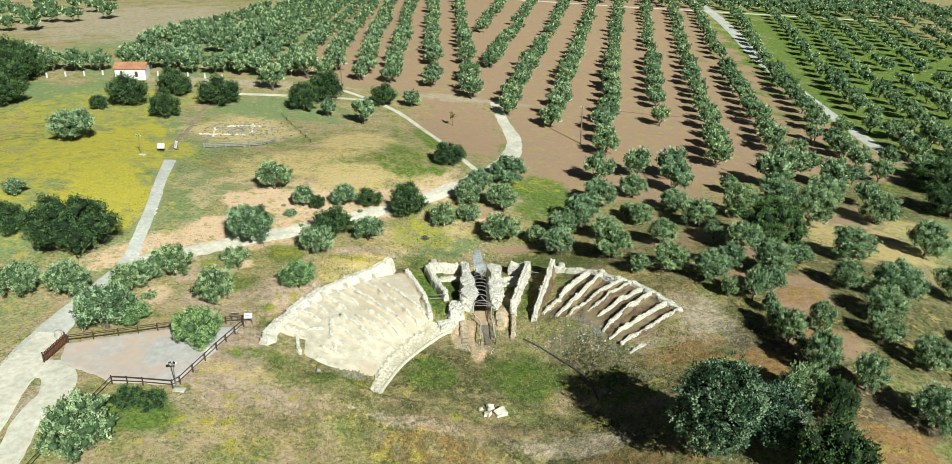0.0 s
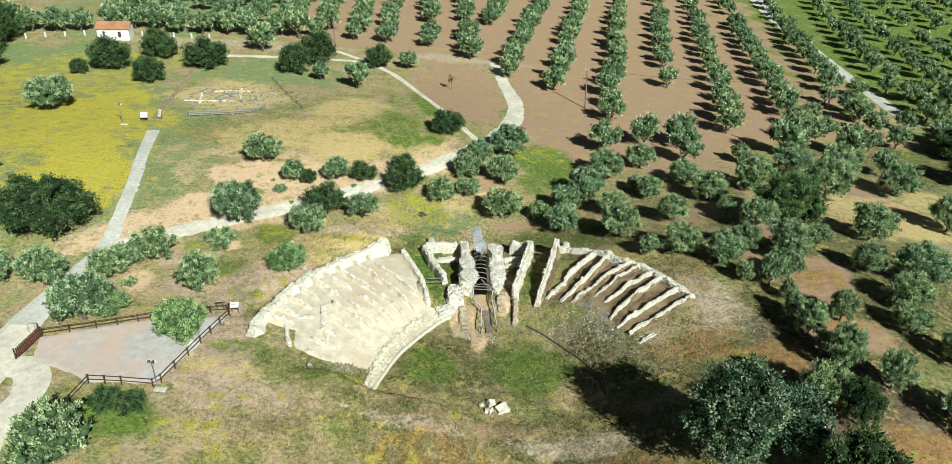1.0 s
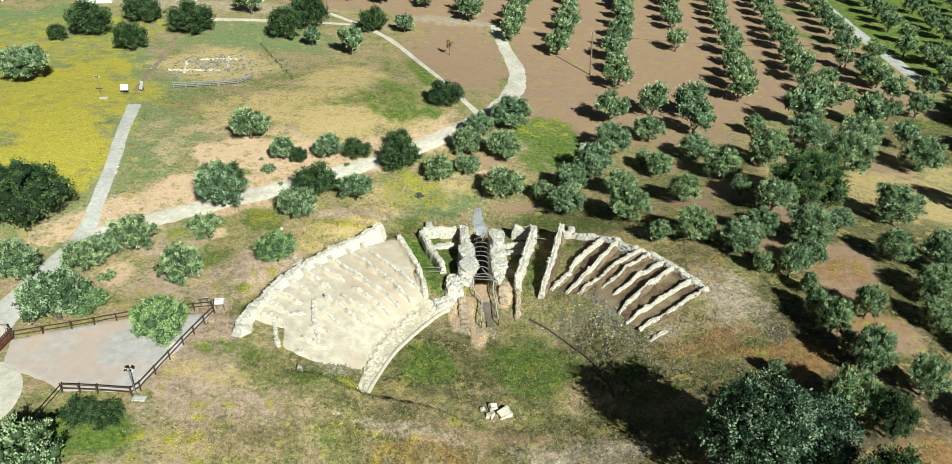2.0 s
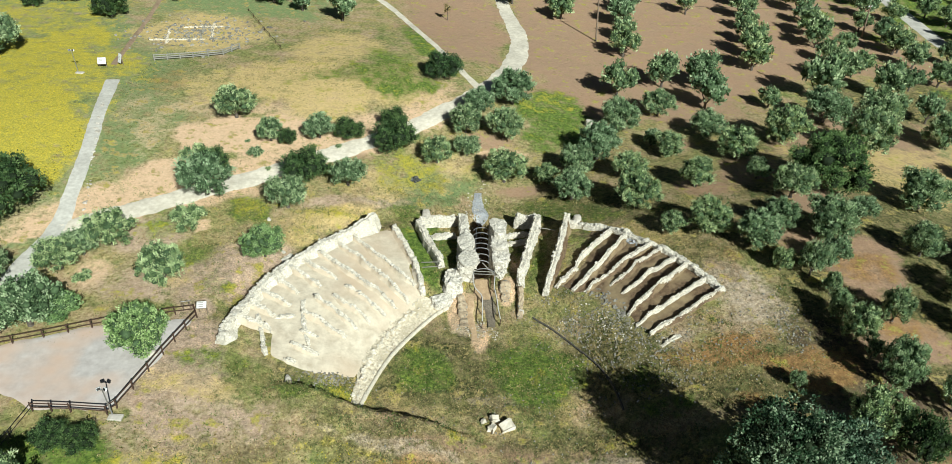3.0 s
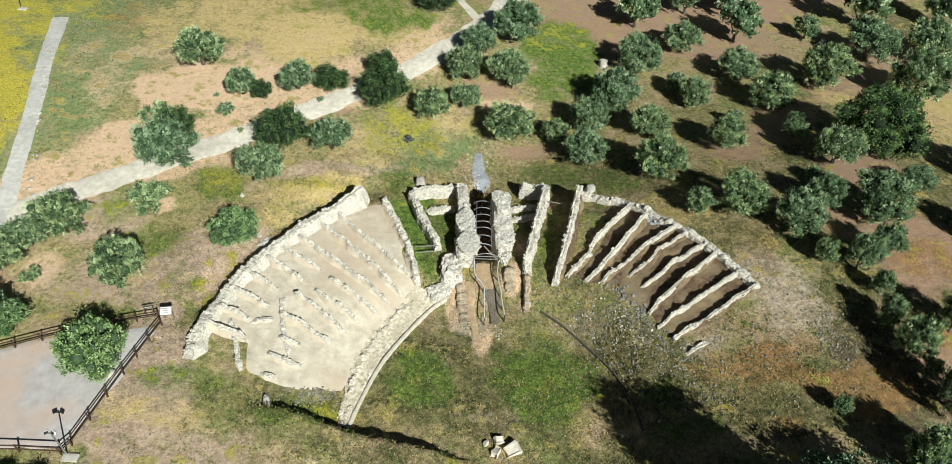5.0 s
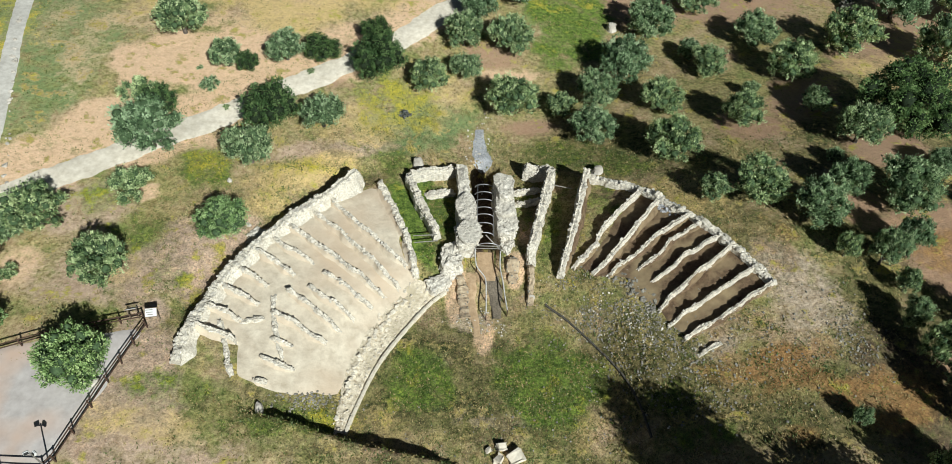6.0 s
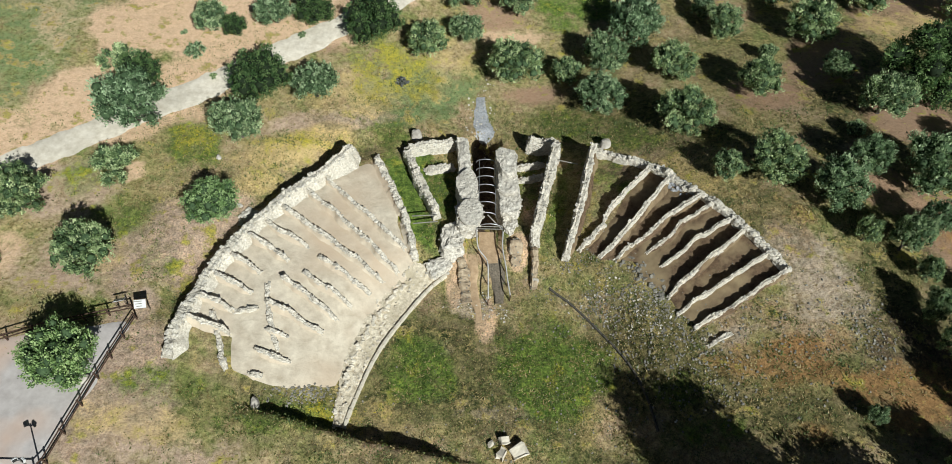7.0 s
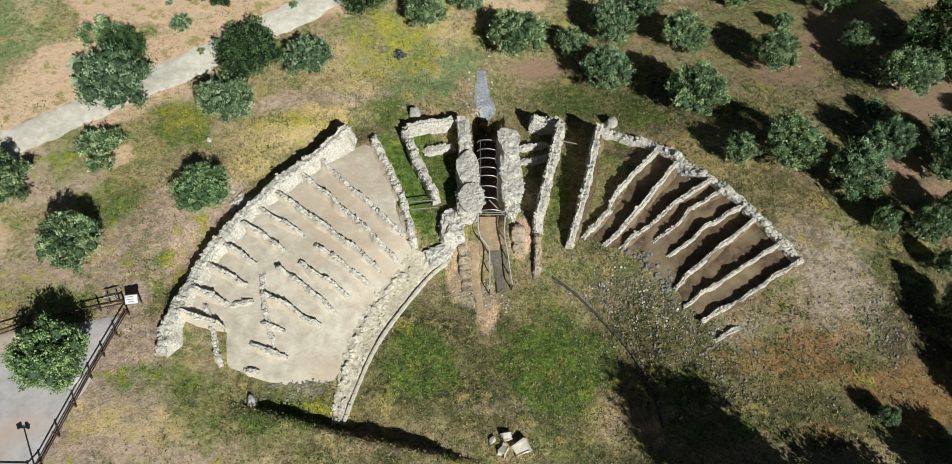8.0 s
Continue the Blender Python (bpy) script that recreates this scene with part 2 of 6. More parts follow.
def stones_mesh(name, places, material, parent, rng, label=""):
    """Many angular stones in one mesh: places are (x, y, z, half length, half breadth, half height, turn)."""
    v0, f0 = CHUNK
    vs, fs = [], []
    for i, (x, y, z, a, b, c, turn) in enumerate(places):
        v = (v0 + rng.uniform(-0.32, 0.32, v0.shape)) * (a, b, c)
        co, si = math.cos(turn), math.sin(turn)
        tip = rng.uniform(-0.35, 0.35)
        vs.append(np.stack([x + v[:, 0] * co - v[:, 1] * si, y + v[:, 0] * si + v[:, 1] * co, z + v[:, 2] + tip * v[:, 0]], 1))
        fs.append(f0 + i * len(v0))
    return mesh_object(name, np.concatenate(vs), np.concatenate(fs), material, parent, label)


# ---- the ground
# Ground: broad swells (x, y, breadth, height), a level orchestra, a ditch outside the west ring wall and the sunken central passage.
SWELLS = [
    (-70, 85, 30, 7.19),
    (-40, 70, 14, -1.55),
    (-22, 66, 9, 0.64),
    (-14, 75, 7, 0.25),
    (-30, 100, 18, 0.54),
    (-12, 120, 16, 2.76),
    (-30, 45, 20, 2.6),
    (28, 62, 12, -0.21),
    (40, 80, 18, 4.35),
    (20, 80, 8, 1.44),
    (8, 118, 10, 0.39),
    (-5, 150, 35, 0.1),
    (35, 45, 22, 5.33),
    (0, 90, 8, -1.36),
    (60, 100, 25, 1.01),
    (-80, 190, 60, 4.36),
    (70, 150, 40, -0.78),
    (0, 330, 100, 2.58),
    (90, 240, 60, -3.62),
    (2, 55, 12, -4.57),
]
CX, CY = 0.7, 64.6


def smooth(a, b, v):
    v = np.clip((v - a) / (b - a), 0.0, 1.0)
    return v * v * (3 - 2 * v)


def height(x, y):
    x, y = np.asarray(x, float), np.asarray(y, float)
    z = 0.0 * x
    for a, b, s, v in SWELLS:
        z = z + v * np.exp(-((x - a) ** 2 + (y - b) ** 2) / (2 * s * s))
    r = np.hypot(x - CX, (y - CY) * np.where(y < CY, 0.8, 1.0))
    z = -0.25 + (z + 0.25) * smooth(8.5, 13.5, r)
    ring = np.hypot(x - CX, y - CY)
    z = z - 0.8 * np.exp(-(((ring - 24.2) / 1.5) ** 2)) * smooth(8.0, 12.0, CX - x) * smooth(2.0, 6.0, y - CY)
    # near bank, cut straight on the orchestra's side
    edge = y - (60.6 - 0.19 * (x + 15.0))
    z = z + 1.6 * smooth(0.35, -0.1, edge) * smooth(-9.0, -0.5, edge) * smooth(-18.0, -13.0, x) * smooth(2.0, -4.0, x)
    # passage between the central piers
    cut = smooth(1.5, 1.0, np.abs(x - 0.85)) * smooth(73.0, 75.0, y) * smooth(89.6, 88.6, y + 0.5 * (x - 0.85) ** 2)
    floor = 0.15 - 1.9 * smooth(78.2, 80.2, y)
    return z + (floor - z) * cut


def blot(x, y, spots):
    """Weights of soft uneven ellipses (x, y, half length, half breadth, turn in degrees, weight)."""
    w = 0.0 * x
    wave = 0.16 * np.sin(x * 0.31 + 1.3 * np.sin(y * 0.23)) + 0.13 * np.sin(y * 0.47 + 1.1 * np.sin(x * 0.39)) + 0.1 * np.sin(x * 0.9 + y * 0.7)
    for cx, cy, a, b, turn, k in spots:
        c, s = math.cos(radians(turn)), math.sin(radians(turn))
        u, v = ((x - cx) * c + (y - cy) * s) / a, (-(x - cx) * s + (y - cy) * c) / b
        w = np.maximum(w, k * smooth(1.35, 0.65, np.hypot(u, v) + wave))
    return w


def orchard_soil(x, y):
    front = 118 + 0.25 * x + 4 * np.sin(x * 0.13)
    w = smooth(-4, 4, y - front) * smooth(-2, 3, x - 6) * smooth(3, -3, x - (86 + 0.06 * (y - 160)))
    back = smooth(-4, 4, y - (172 - 0.05 * x)) * smooth(-52, -44, x) * smooth(4, 10, 12 - x + 6)
    return np.maximum(w, back) * smooth(460, 400, y)


ZONES = {}


def lay(name, *spots):
    """Adds ellipses (x, y, half length, half breadth, turn, weight) to one kind of ground cover."""
    ZONES.setdefault(name, []).extend(spots)


lay("soil", (2, 56, 9, 1.4, 0, 0.55))
lay("dust", (-30, 72, 7, 3.5, 5, 0.7), (-25, 62, 3, 6, 0, 0.7), (-21.5, 75.5, 4.5, 4.5, 0, 0.75), (-34, 80, 5, 2, 30, 0.6), (-18, 58, 5, 1.6, -8, 0.5), (-26, 52, 6, 4, 0, 0.5))
lay("grass", (-6, 81, 5, 1.2, -66, 1.1), (7.2, 80.5, 5, 0.8, 78, 0.6), (-3.2, 82.4, 1.3, 2.6, 0, 0.9))
lay("dark_soil_and_shade", (12.2, 83.2, 1.5, 0.9, -10, 0.8))
lay("dust", (-24, 60, 4, 6, 10, 0.85), (-20, 56.5, 6, 2.2, -5, 0.7), (-33, 78, 4, 2.5, 20, 0.7), (-17.5, 87.5, 3.5, 1.2, 25, 0.75), (-12.5, 88.6, 4, 1.0, 20, 0.7))
lay("clay", (-40, 97, 2, 5, 10, 0.45), (-36.5, 105, 4, 2, 20, 0.5), (-44.5, 103, 1.6, 4, 0, 0.4), (-27, 106, 6, 2, 20, 0.6), (-47, 94, 1.2, 6, 12, 0.4))
lay("rough", (2, 70, 32, 22, 0, 1.0))
lay("clay", (-1.4, 73.4, 0.9, 2.6, 0, 1.12), (3.7, 76, 0.8, 1.6, 0, 1.12), (4.6, 79.5, 0.8, 2.5, 0, 0.82), (-5.5, 109.7, 5, 2.2, 45, 0.96), (-32.2, 99.3, 6.6, 3.4, 26, 1.32), (-36.2, 88, 3.7, 1.2, 45, 1.07), (-26.4, 97.4, 3.9, 1.4, 50, 1.12), (-37.8, 81.5, 2.4, 1.1, 42, 1.02), (-29.1, 81.1, 1.1, 1.2, 5, 0.92))
lay("clay", (-26, 87.5, 1.6, 1.3, 7, 0.82), (-36.5, 72.4, 1.8, 2.3, 3, 0.82), (1, 69.7, 0.9, 2.2, 0, 1.02), (-29.6, 59, 2.3, 2.2, 2, 0.72), (-29.3, 98.6, 8.3, 4, 26, 1.22), (-36.8, 88.5, 5.2, 2.4, 56, 1.02), (-19.1, 110.4, 5, 3.6, 9, 0.82), (-7.7, 115.3, 6.5, 3, 56, 0.5), (3.6, 101.4, 3.6, 1.2, 5, 0.82))
lay("turf", (-17, 55, 7, 3, 0, 0.5), (85, 128, 14, 16, 0, 0.9), (65, 120, 14, 14, 0, 0.7), (45, 75, 18, 22, 0, 0.8), (45, 100, 16, 14, 0, 0.6), (14, 46, 14, 6, 0, 0.6), (-6, 55, 12, 3.5, 0, 0.7), (8, 55, 10, 4, 0, 0.8), (-0.4, 65.3, 10.9, 5.8, 1, 0.75))
lay("turf", (13.9, 65.5, 6.4, 3.7, -40, 0.8), (23.6, 78.9, 5.7, 4.3, -45, 0.6), (15.7, 88.3, 10.5, 3.5, -22, 0.7), (23.1, 59.9, 5.9, 2.6, -5, 0.8), (-19.2, 60.6, 8.2, 2.6, -1, 0.5), (-8.2, 86.1, 3.4, 1.6, 8, 0.5), (22.9, 98.9, 8.6, 7.7, -3, 0.45), (30.6, 69.8, 3.9, 7.1, -1, 0.7), (-27.8, 74.7, 5.5, 3.6, 7, 0.4))
lay("soil", (-5, 153, 10, 22, 8, 1), (25, 122, 22, 10, 12, 0.95), (55, 110, 14, 12, 0, 0.92), (5.2, 93.9, 3, 1.6, -4, 1.12))
lay("dust", (-22, 74.1, 3.1, 3.6, -4, 0.97), (-31.6, 70.4, 2.5, 1.1, 2, 0.92), (-25.4, 67.9, 1.5, 2.9, -16, 0.82), (-23.9, 64.4, 2.1, 2, 3, 0.92), (-26.9, 59.1, 2, 2.2, 3, 0.92))
lay("soil", (26.6, 92, 3.4, 2.6, -43, 0.92), (33.5, 97.3, 3.8, 4.1, -53, 0.92), (39.4, 88.3, 3.6, 4, 3, 1.12), (33, 78.7, 2.5, 2.8, 2, 0.82), (25, 82.5, 1.3, 1.5, 0, 0.82), (-13.9, 97.5, 1.8, 1.1, 13, 0.72), (2.2, 104.3, 3.3, 1.8, 5, 0.82), (36.9, 74.2, 2, 4.8, 3, 1.02), (27, 105.9, 2.7, 2.5, 0, 0.72))
lay("soil", (-3.3, 143.8, 8.1, 15.1, 20, 1), (38.1, 75.2, 3.9, 4.2, -13, 1.12), (37.8, 64.3, 3.9, 3.1, 3, 1.02), (13.9, 129, 6.5, 9.9, 19, 1))
# The first three spots darken the ground colour for passage and tree shade.
lay("dark_soil_and_shade", (0.85, 84.2, 1.5, 5, 0, 1.6), (30, 62, 3, 5, 0, 0.6), (35, 54, 7, 6, 0, 0.7), (-58, 93, 1.6, 1.2, 0, 1))
lay("pale", (-46, 133, 7, 5, 0, 0.5), (-58, 168, 22, 3.5, 5, 0.8), (-115, 250, 38, 42, 20, 0.75), (-5, 172, 12, 3, 0, 0.8), (95, 150, 14, 5, 60, 0.6), (9, 54.3, 6, 1.6, -3, 0.75), (-4, 55.6, 8, 0.7, -8, 0.6), (-39, 54, 2, 4, 0, 0.7), (25.7, 70.6, 3.3, 4.8, -3, 0.85))
lay("pale", (19.2, 66.7, 2.2, 1.1, 16, 0.6), (0, 70.8, 1.8, 1, 3, 0.6), (2.4, 61.9, 4.2, 0.6, 0, 0.35), (-11.3, 89.7, 2.2, 1.1, 10, 0.5), (-2.8, 66.8, 1.4, 0.7, 4, 0.4))
lay("rust", (-42, 112, 3, 4, 20, 0.45), (12, 50, 10, 2, 5, 0.6), (-2, 53.5, 7, 1.6, 0, 0.5), (36, 49, 4, 3, 0, 0.8), (22.5, 64.4, 2.8, 2.2, -4, 1), (25.6, 62.3, 1.4, 1.3, -4, 0.6), (23, 59.2, 1.6, 1.1, -4, 0.5), (26.1, 66, 1, 1.4, -6, 0.5), (25.3, 75.6, 1.8, 3.4, 0, 0.3))
lay("rust", (38.3, 74.2, 3.1, 2.3, 6, 0.6), (29.1, 61.2, 2.8, 2.3, -6, 0.8), (38, 65.8, 3.3, 1.7, 3, 0.6), (21.6, 64.4, 4, 2.3, -10, 0.5))
lay("golden", (-46, 133, 11, 9, 0, 0.82), (-18, 112, 11, 6, 12, 0.84), (62, 96, 8, 5, 10, 0.82), (70, 108, 8, 5, 10, 0.62), (-13, 121, 9, 3, 20, 0.62), (-36, 112, 6, 6, 0, 0.62), (-16.3, 85, 4.9, 1.9, 31, 0.87), (-11.7, 93.1, 4.2, 3.1, 11, 0.62), (-5.4, 97.5, 4.4, 3.9, 8, 0.47))
lay("golden", (-18.9, 81, 2.1, 1.1, 17, 0.62), (-29.2, 72.8, 1.9, 1.8, 3, 0.47), (-22.2, 59.4, 4.9, 1.7, -5, 0.52), (8.5, 63.5, 2.7, 3.4, -4, 0.47), (-7.1, 60.9, 2.7, 1.4, 2, 0.47), (19.2, 81.6, 4, 2.1, -30, 0.52), (-26.8, 115.1, 9.5, 7.5, 6, 0.87), (-22, 127.9, 7.6, 8, 10, 0.72), (-6.4, 96.7, 6.2, 3.4, 11, 0.47))
lay("golden", (-17.6, 84.3, 4.7, 1.5, 20, 0.82), (52, 99.7, 9.9, 9.6, 15, 0.72))
lay("grass", (-7, 128, 1.6, 7, 28, 0.9), (135, 260, 46, 140, -8, 0.9), (-15, 119.5, 10, 3, 20, 0.6), (-10, 115, 5, 2, 20, 0.8), (11.5, 114, 4.5, 6, 10, 0.9), (-31, 52, 4.5, 3, 0, 1), (5.4, 66.2, 4.1, 4.3, 1, 1))
lay("meadow", (-48, 122, 5, 8, 0, 0.55), (-62, 110, 22, 40, 10, 0.7))
lay("grass", (-3.9, 65, 2.6, 2.6, 0, 0.8), (-24.3, 84.7, 2.6, 2.5, 7, 0.75), (-32.9, 80.1, 2, 2.3, 6, 0.55), (-8.3, 87.6, 2.3, 1.5, 10, 0.6), (-9, 96.8, 4.4, 3.9, 11, 0.5), (9.6, 107, 4.1, 4.4, 7, 0.8), (-4.7, 84.3, 1.1, 3.4, 5, 0.9), (-2.9, 82.9, 1.4, 2.9, 4, 0.9), (4.8, 82.9, 1.1, 3.6, -5, 0.6))
lay("grass", (-21.6, 62.2, 3.6, 1.6, 5, 0.5), (-16.2, 59.9, 4, 1.5, 9, 0.5), (10.7, 88.4, 6.8, 1.8, -27, 0.5), (11.5, 82.8, 1.1, 2.1, -10, 0.5), (13, 79.9, 0.9, 1.6, -6, 0.6), (-29.3, 76.5, 2.4, 2.6, 5, 0.5), (-24.8, 72.5, 1.3, 1.6, 13, 0.35), (17.3, 59.6, 2.6, 1.2, -7, 0.6))
lay("meadow", (-41.2, 93.4, 3.1, 6.2, 9, 0.65))
lay("grass", (15.3, 63, 1.7, 1.3, -7, 0.5), (-12.3, 61, 2.5, 1.3, -7, 0.5), (-13.5, 120, 5.6, 8.6, 15, 0.7), (-10.1, 134, 2.1, 8.7, 19, 0.8), (9.8, 112.3, 5.1, 6.7, 13, 0.85))
lay("meadow", (-41.3, 97.2, 8.4, 4.8, 76, 0.7), (-45.4, 112, 6.4, 3.9, 28, 0.75), (-57.5, 128.4, 3.2, 9, 13, 0.85), (-42.1, 88.4, 2.6, 4.4, 13, 0.45))
lay("meadow", (-38.6, 132.5, 5.8, 4.2, 8, 0.55), (-74.5, 131.9, 4.6, 10.3, 6, 0.65))
lay("meadow", (-45, 150, 18, 9, 0, 0.8), (-90, 150, 25, 14, 0, 0.9), (70, 105, 22, 16, 0, 0.75), (55, 92, 10, 8, 0, 0.6), (-80, 230, 36, 60, 0, 0.8), (-6.1, 93.3, 6.8, 3.4, 11, 0.8), (9.7, 110.5, 5.4, 7.9, 13, 0.7), (-40.2, 108.9, 9.6, 10.3, 10, 0.4), (59.1, 105.4, 9, 12.5, 12, 0.6))
lay("meadow", (-20.3, 117.8, 10.7, 10.7, 11, 0.4))
lay("flowers", (-62, 112, 12, 20, 12, 0.8), (-54, 95, 7, 14, 12, 0.95), (-72, 135, 12, 12, 0, 0.45), (-80, 95, 25, 25, 0, 0.65), (-10, 54, 5, 2.4, -10, 0.25), (-22, 51, 5, 3, 0, 0.27), (10, 118, 4, 4, 0, 0.27), (-6, 128, 1.2, 6, 28, 0.32), (-85, 130, 22, 22, 0, 0.5))
lay("flowers", (-72, 152, 18, 7, 0, 0.42), (-105, 120, 25, 30, 0, 0.5), (-24.4, 85.1, 2.1, 1.8, 5, 0.42), (-8.9, 96, 4.3, 3.5, 11, 0.37), (-16.9, 85.6, 3.8, 1.3, 12, 0.25), (-32.7, 79.4, 2, 1.6, 6, 0.22), (-9.8, 61.5, 3.2, 0.8, -13, 0.27))


TRACK_LINE = [(3.2, 172), (4.6, 158.9), (6.9, 143), (5.4, 129), (0.6, 117), (-7.4, 106.3), (-13.4, 100.8), (-19.8, 95.6), (-25.6, 90.8), (-35.5, 83.3), (-42, 78)]


def clay_verge(x, y):
    """Bare clay along the upper side of the farm track."""
    w = 0.0 * x
    for (ax, ay), (bx, by) in zip(TRACK_LINE[4:], TRACK_LINE[5:]):
        dx, dy = bx - ax, by - ay
        f = np.clip(((x - ax) * dx + (y - ay) * dy) / (dx * dx + dy * dy), 0, 1)
        ox, oy = x - ax - f * dx, y - ay - f * dy
        side = (ox * dy - oy * dx) / math.hypot(dx, dy)
        far = np.hypot(ox, oy) + 0.8 * np.sin(x * 0.5 + y * 0.3)
        w = np.maximum(w, np.where(side > 0, smooth(7.0, 3.5, far), smooth(2.6, 1.4, far)))
    return 0.9 * w * smooth(0.0, -8.0, x)


def build_ground():
    def axis(lo, hi, fine_lo, fine_hi, fine, end_lo, end_hi):
        mid = list(np.arange(fine_lo, fine_hi + 1e-6, fine))
        up, step = [], fine
        while (up or mid)[-1] < end_hi:
            step = min(step * 1.06, 400.0) if (up or mid)[-1] > hi else min(step * 1.06, 1.6)
            up.append((up or mid)[-1] + step)
        down, step = [], fine
        while (down or mid[:1])[-1] > end_lo:
            step = min(step * 1.06, 400.0) if (down or mid[:1])[-1] < lo else min(step * 1.06, 1.6)
            down.append((down or mid[:1])[-1] - step)
        return np.array(down[::-1] + mid + up)

    xs = axis(-130, 130, -26, 30, 0.36, -3200, 3200)
    ys = axis(20, 330, 56, 92, 0.36, -2600, 4600)
    gx, gy = np.meshgrid(xs, ys)
    gz = height(gx, gy)
    nx, ny = len(xs), len(ys)
    verts = np.stack([gx.ravel(), gy.ravel(), gz.ravel()], 1)
    i = (np.arange(ny - 1)[:, None] * nx + np.arange(nx - 1)[None, :]).ravel()
    faces = np.stack([i, i + 1, i + nx + 1, i + nx], 1)
    ob = mesh_object("ground", verts, faces, GROUND, smooth_shade=True)
    x, y = gx.ravel(), gy.ravel()
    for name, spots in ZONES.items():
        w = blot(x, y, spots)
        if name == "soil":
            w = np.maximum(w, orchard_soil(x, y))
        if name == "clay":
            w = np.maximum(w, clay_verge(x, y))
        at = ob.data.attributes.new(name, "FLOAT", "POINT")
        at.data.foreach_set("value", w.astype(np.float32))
    tagged(ob, "dry meadow with bare soil, green grass and yellow flowers", "ground", kind="structure")


build_ground()


def ribbon(name, points, breadths, material, label, lift=0.05, step=0.6, ragged=0.18, kind="structure", category="path"):
    """A way laid on the ground with uneven edges."""
    line = spline([(x, y, b) for (x, y), b in zip(points, breadths)], step)
    verts, faces, across = [], [], 6
    for i, p in enumerate(line):
        q = line[min(i + 1, len(line) - 1)] - line[max(i - 1, 0)]
        n = Vector((-q.y, q.x)).normalized()
        for k in range(across + 1):
            u = (k / across - 0.5) * p.z
            if k in (0, across):
                u += ragged * wobble(p.x, p.y, 0.9, 3.0 + k) + ragged * wobble(p.x, p.y, 0.25, 7.0 + k)
            x, y = p.x + n.x * u, p.y + n.y * u
            verts.append((x, y, h1(x, y) + (lift if 0 < k < across else -0.03)))
    for i in range(len(line) - 1):
        for k in range(across):
            a = i * (across + 1) + k
            faces.append((a, a + 1, a + across + 2, a + across + 1))
    return tagged(mesh_object(name, verts, faces, material, smooth_shade=True), label, category, kind=kind)


EARTH = plain("bare_earth", (0.26, 0.18, 0.11), (0.45, 0.33, 0.22), 2.0, relief=0.3, depth=0.04)
PATH = [(-50.1, 110.5), (-47.6, 101), (-45.1, 91.5), (-43.5, 83.5), (-42.6, 78), (-43.2, 71.6), (-43.9, 65), (-43.6, 60), (-43.2, 54), (-42, 49), (-41, 40), (-40, 25)]
ribbon("path", PATH, [2.0, 1.8, 1.8, 1.8, 2.2, 2.6, 3.4, 4.6, 4.6, 4.2, 4, 4], GREYPATH, "pale stone-dust footpath crossing the meadow")
ribbon("path_branch", [(-43, 57.2), (-40, 57), (-38.4, 54), (-38.6, 50), (-37.6, 44.8), (-37, 36), (-36.5, 25)], [3, 3.4, 3.2, 2.6, 2.6, 2.6, 2.6], TRACK, "pale dusty branch of the path", 0.07)
ribbon("track", TRACK_LINE, [3, 3, 3.6, 3.6, 3.4, 3.3, 3.2, 3.2, 3.2, 3, 3], TRACK, "pale dusty farm track winding between olive trees", ragged=0.42, step=0.4)
ribbon("footpath", [(-40, 172), (-31.5, 168), (-19.5, 157), (-11.3, 142), (-3.2, 124), (0, 118)], [1.2, 1.4, 1.4, 1.2, 1.2, 1.4], TRACK, "narrow dusty footpath", 0.06)
ribbon("road", [(90.3, 150), (90.8, 161), (92.5, 188), (95.3, 231), (97.5, 266), (102.4, 320), (106, 400)], [3, 4, 4, 5, 5.5, 5.5, 5], GREYPATH, "grey gravel farm road beside the orchard", 0.06, 2.0)
ribbon("field_track", [(-130, 372), (-60, 360), (0, 352), (60, 350), (110, 352), (180, 350)], [3, 3, 3, 3, 3, 3], TRACK, "pale track across the far end of the orchard", 0.06, 3.0)
ribbon("lane", [(-60, 158), (-50, 160), (-36, 162), (-26, 163)], [2, 2, 1.6, 1.4], TRACK, "pale trodden lane", 0.05, 1.0)
ribbon("gravel_strip", [(0.3, 93.6), (0.5, 91.6), (0.7, 89.0)], [0.8, 1.5, 2.2], GREYGRAVEL, "grey gravel strip leading into the passage", 0.05, 0.25, 0.5)


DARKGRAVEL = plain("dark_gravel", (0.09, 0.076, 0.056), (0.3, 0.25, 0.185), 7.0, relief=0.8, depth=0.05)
ORANGEEARTH = plain("orange_earth", (0.4, 0.27, 0.15), (0.66, 0.48, 0.3), 2.4, relief=0.6, depth=0.06)
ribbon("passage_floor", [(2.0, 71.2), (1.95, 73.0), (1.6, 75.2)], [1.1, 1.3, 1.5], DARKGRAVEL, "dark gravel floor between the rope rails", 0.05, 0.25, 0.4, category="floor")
ribbon("earth_ramp", [(1.3, 74.8), (1.2, 76.2), (1.2, 78.0)], [1.6, 2.0, 2.0], ORANGEEARTH, "orange earth ramp at the passage mouth", 0.09, 0.25, 0.3, category="floor")
ribbon("earth_strip", [(0.5, 69.4), (0.1, 71.5), (-0.2, 73.5), (-0.2, 75.6)], [0.7, 1.0, 1.0, 0.8], ORANGEEARTH, "bare orange earth strip beside the rope rail", 0.05, 0.25, 0.5, category="ground")


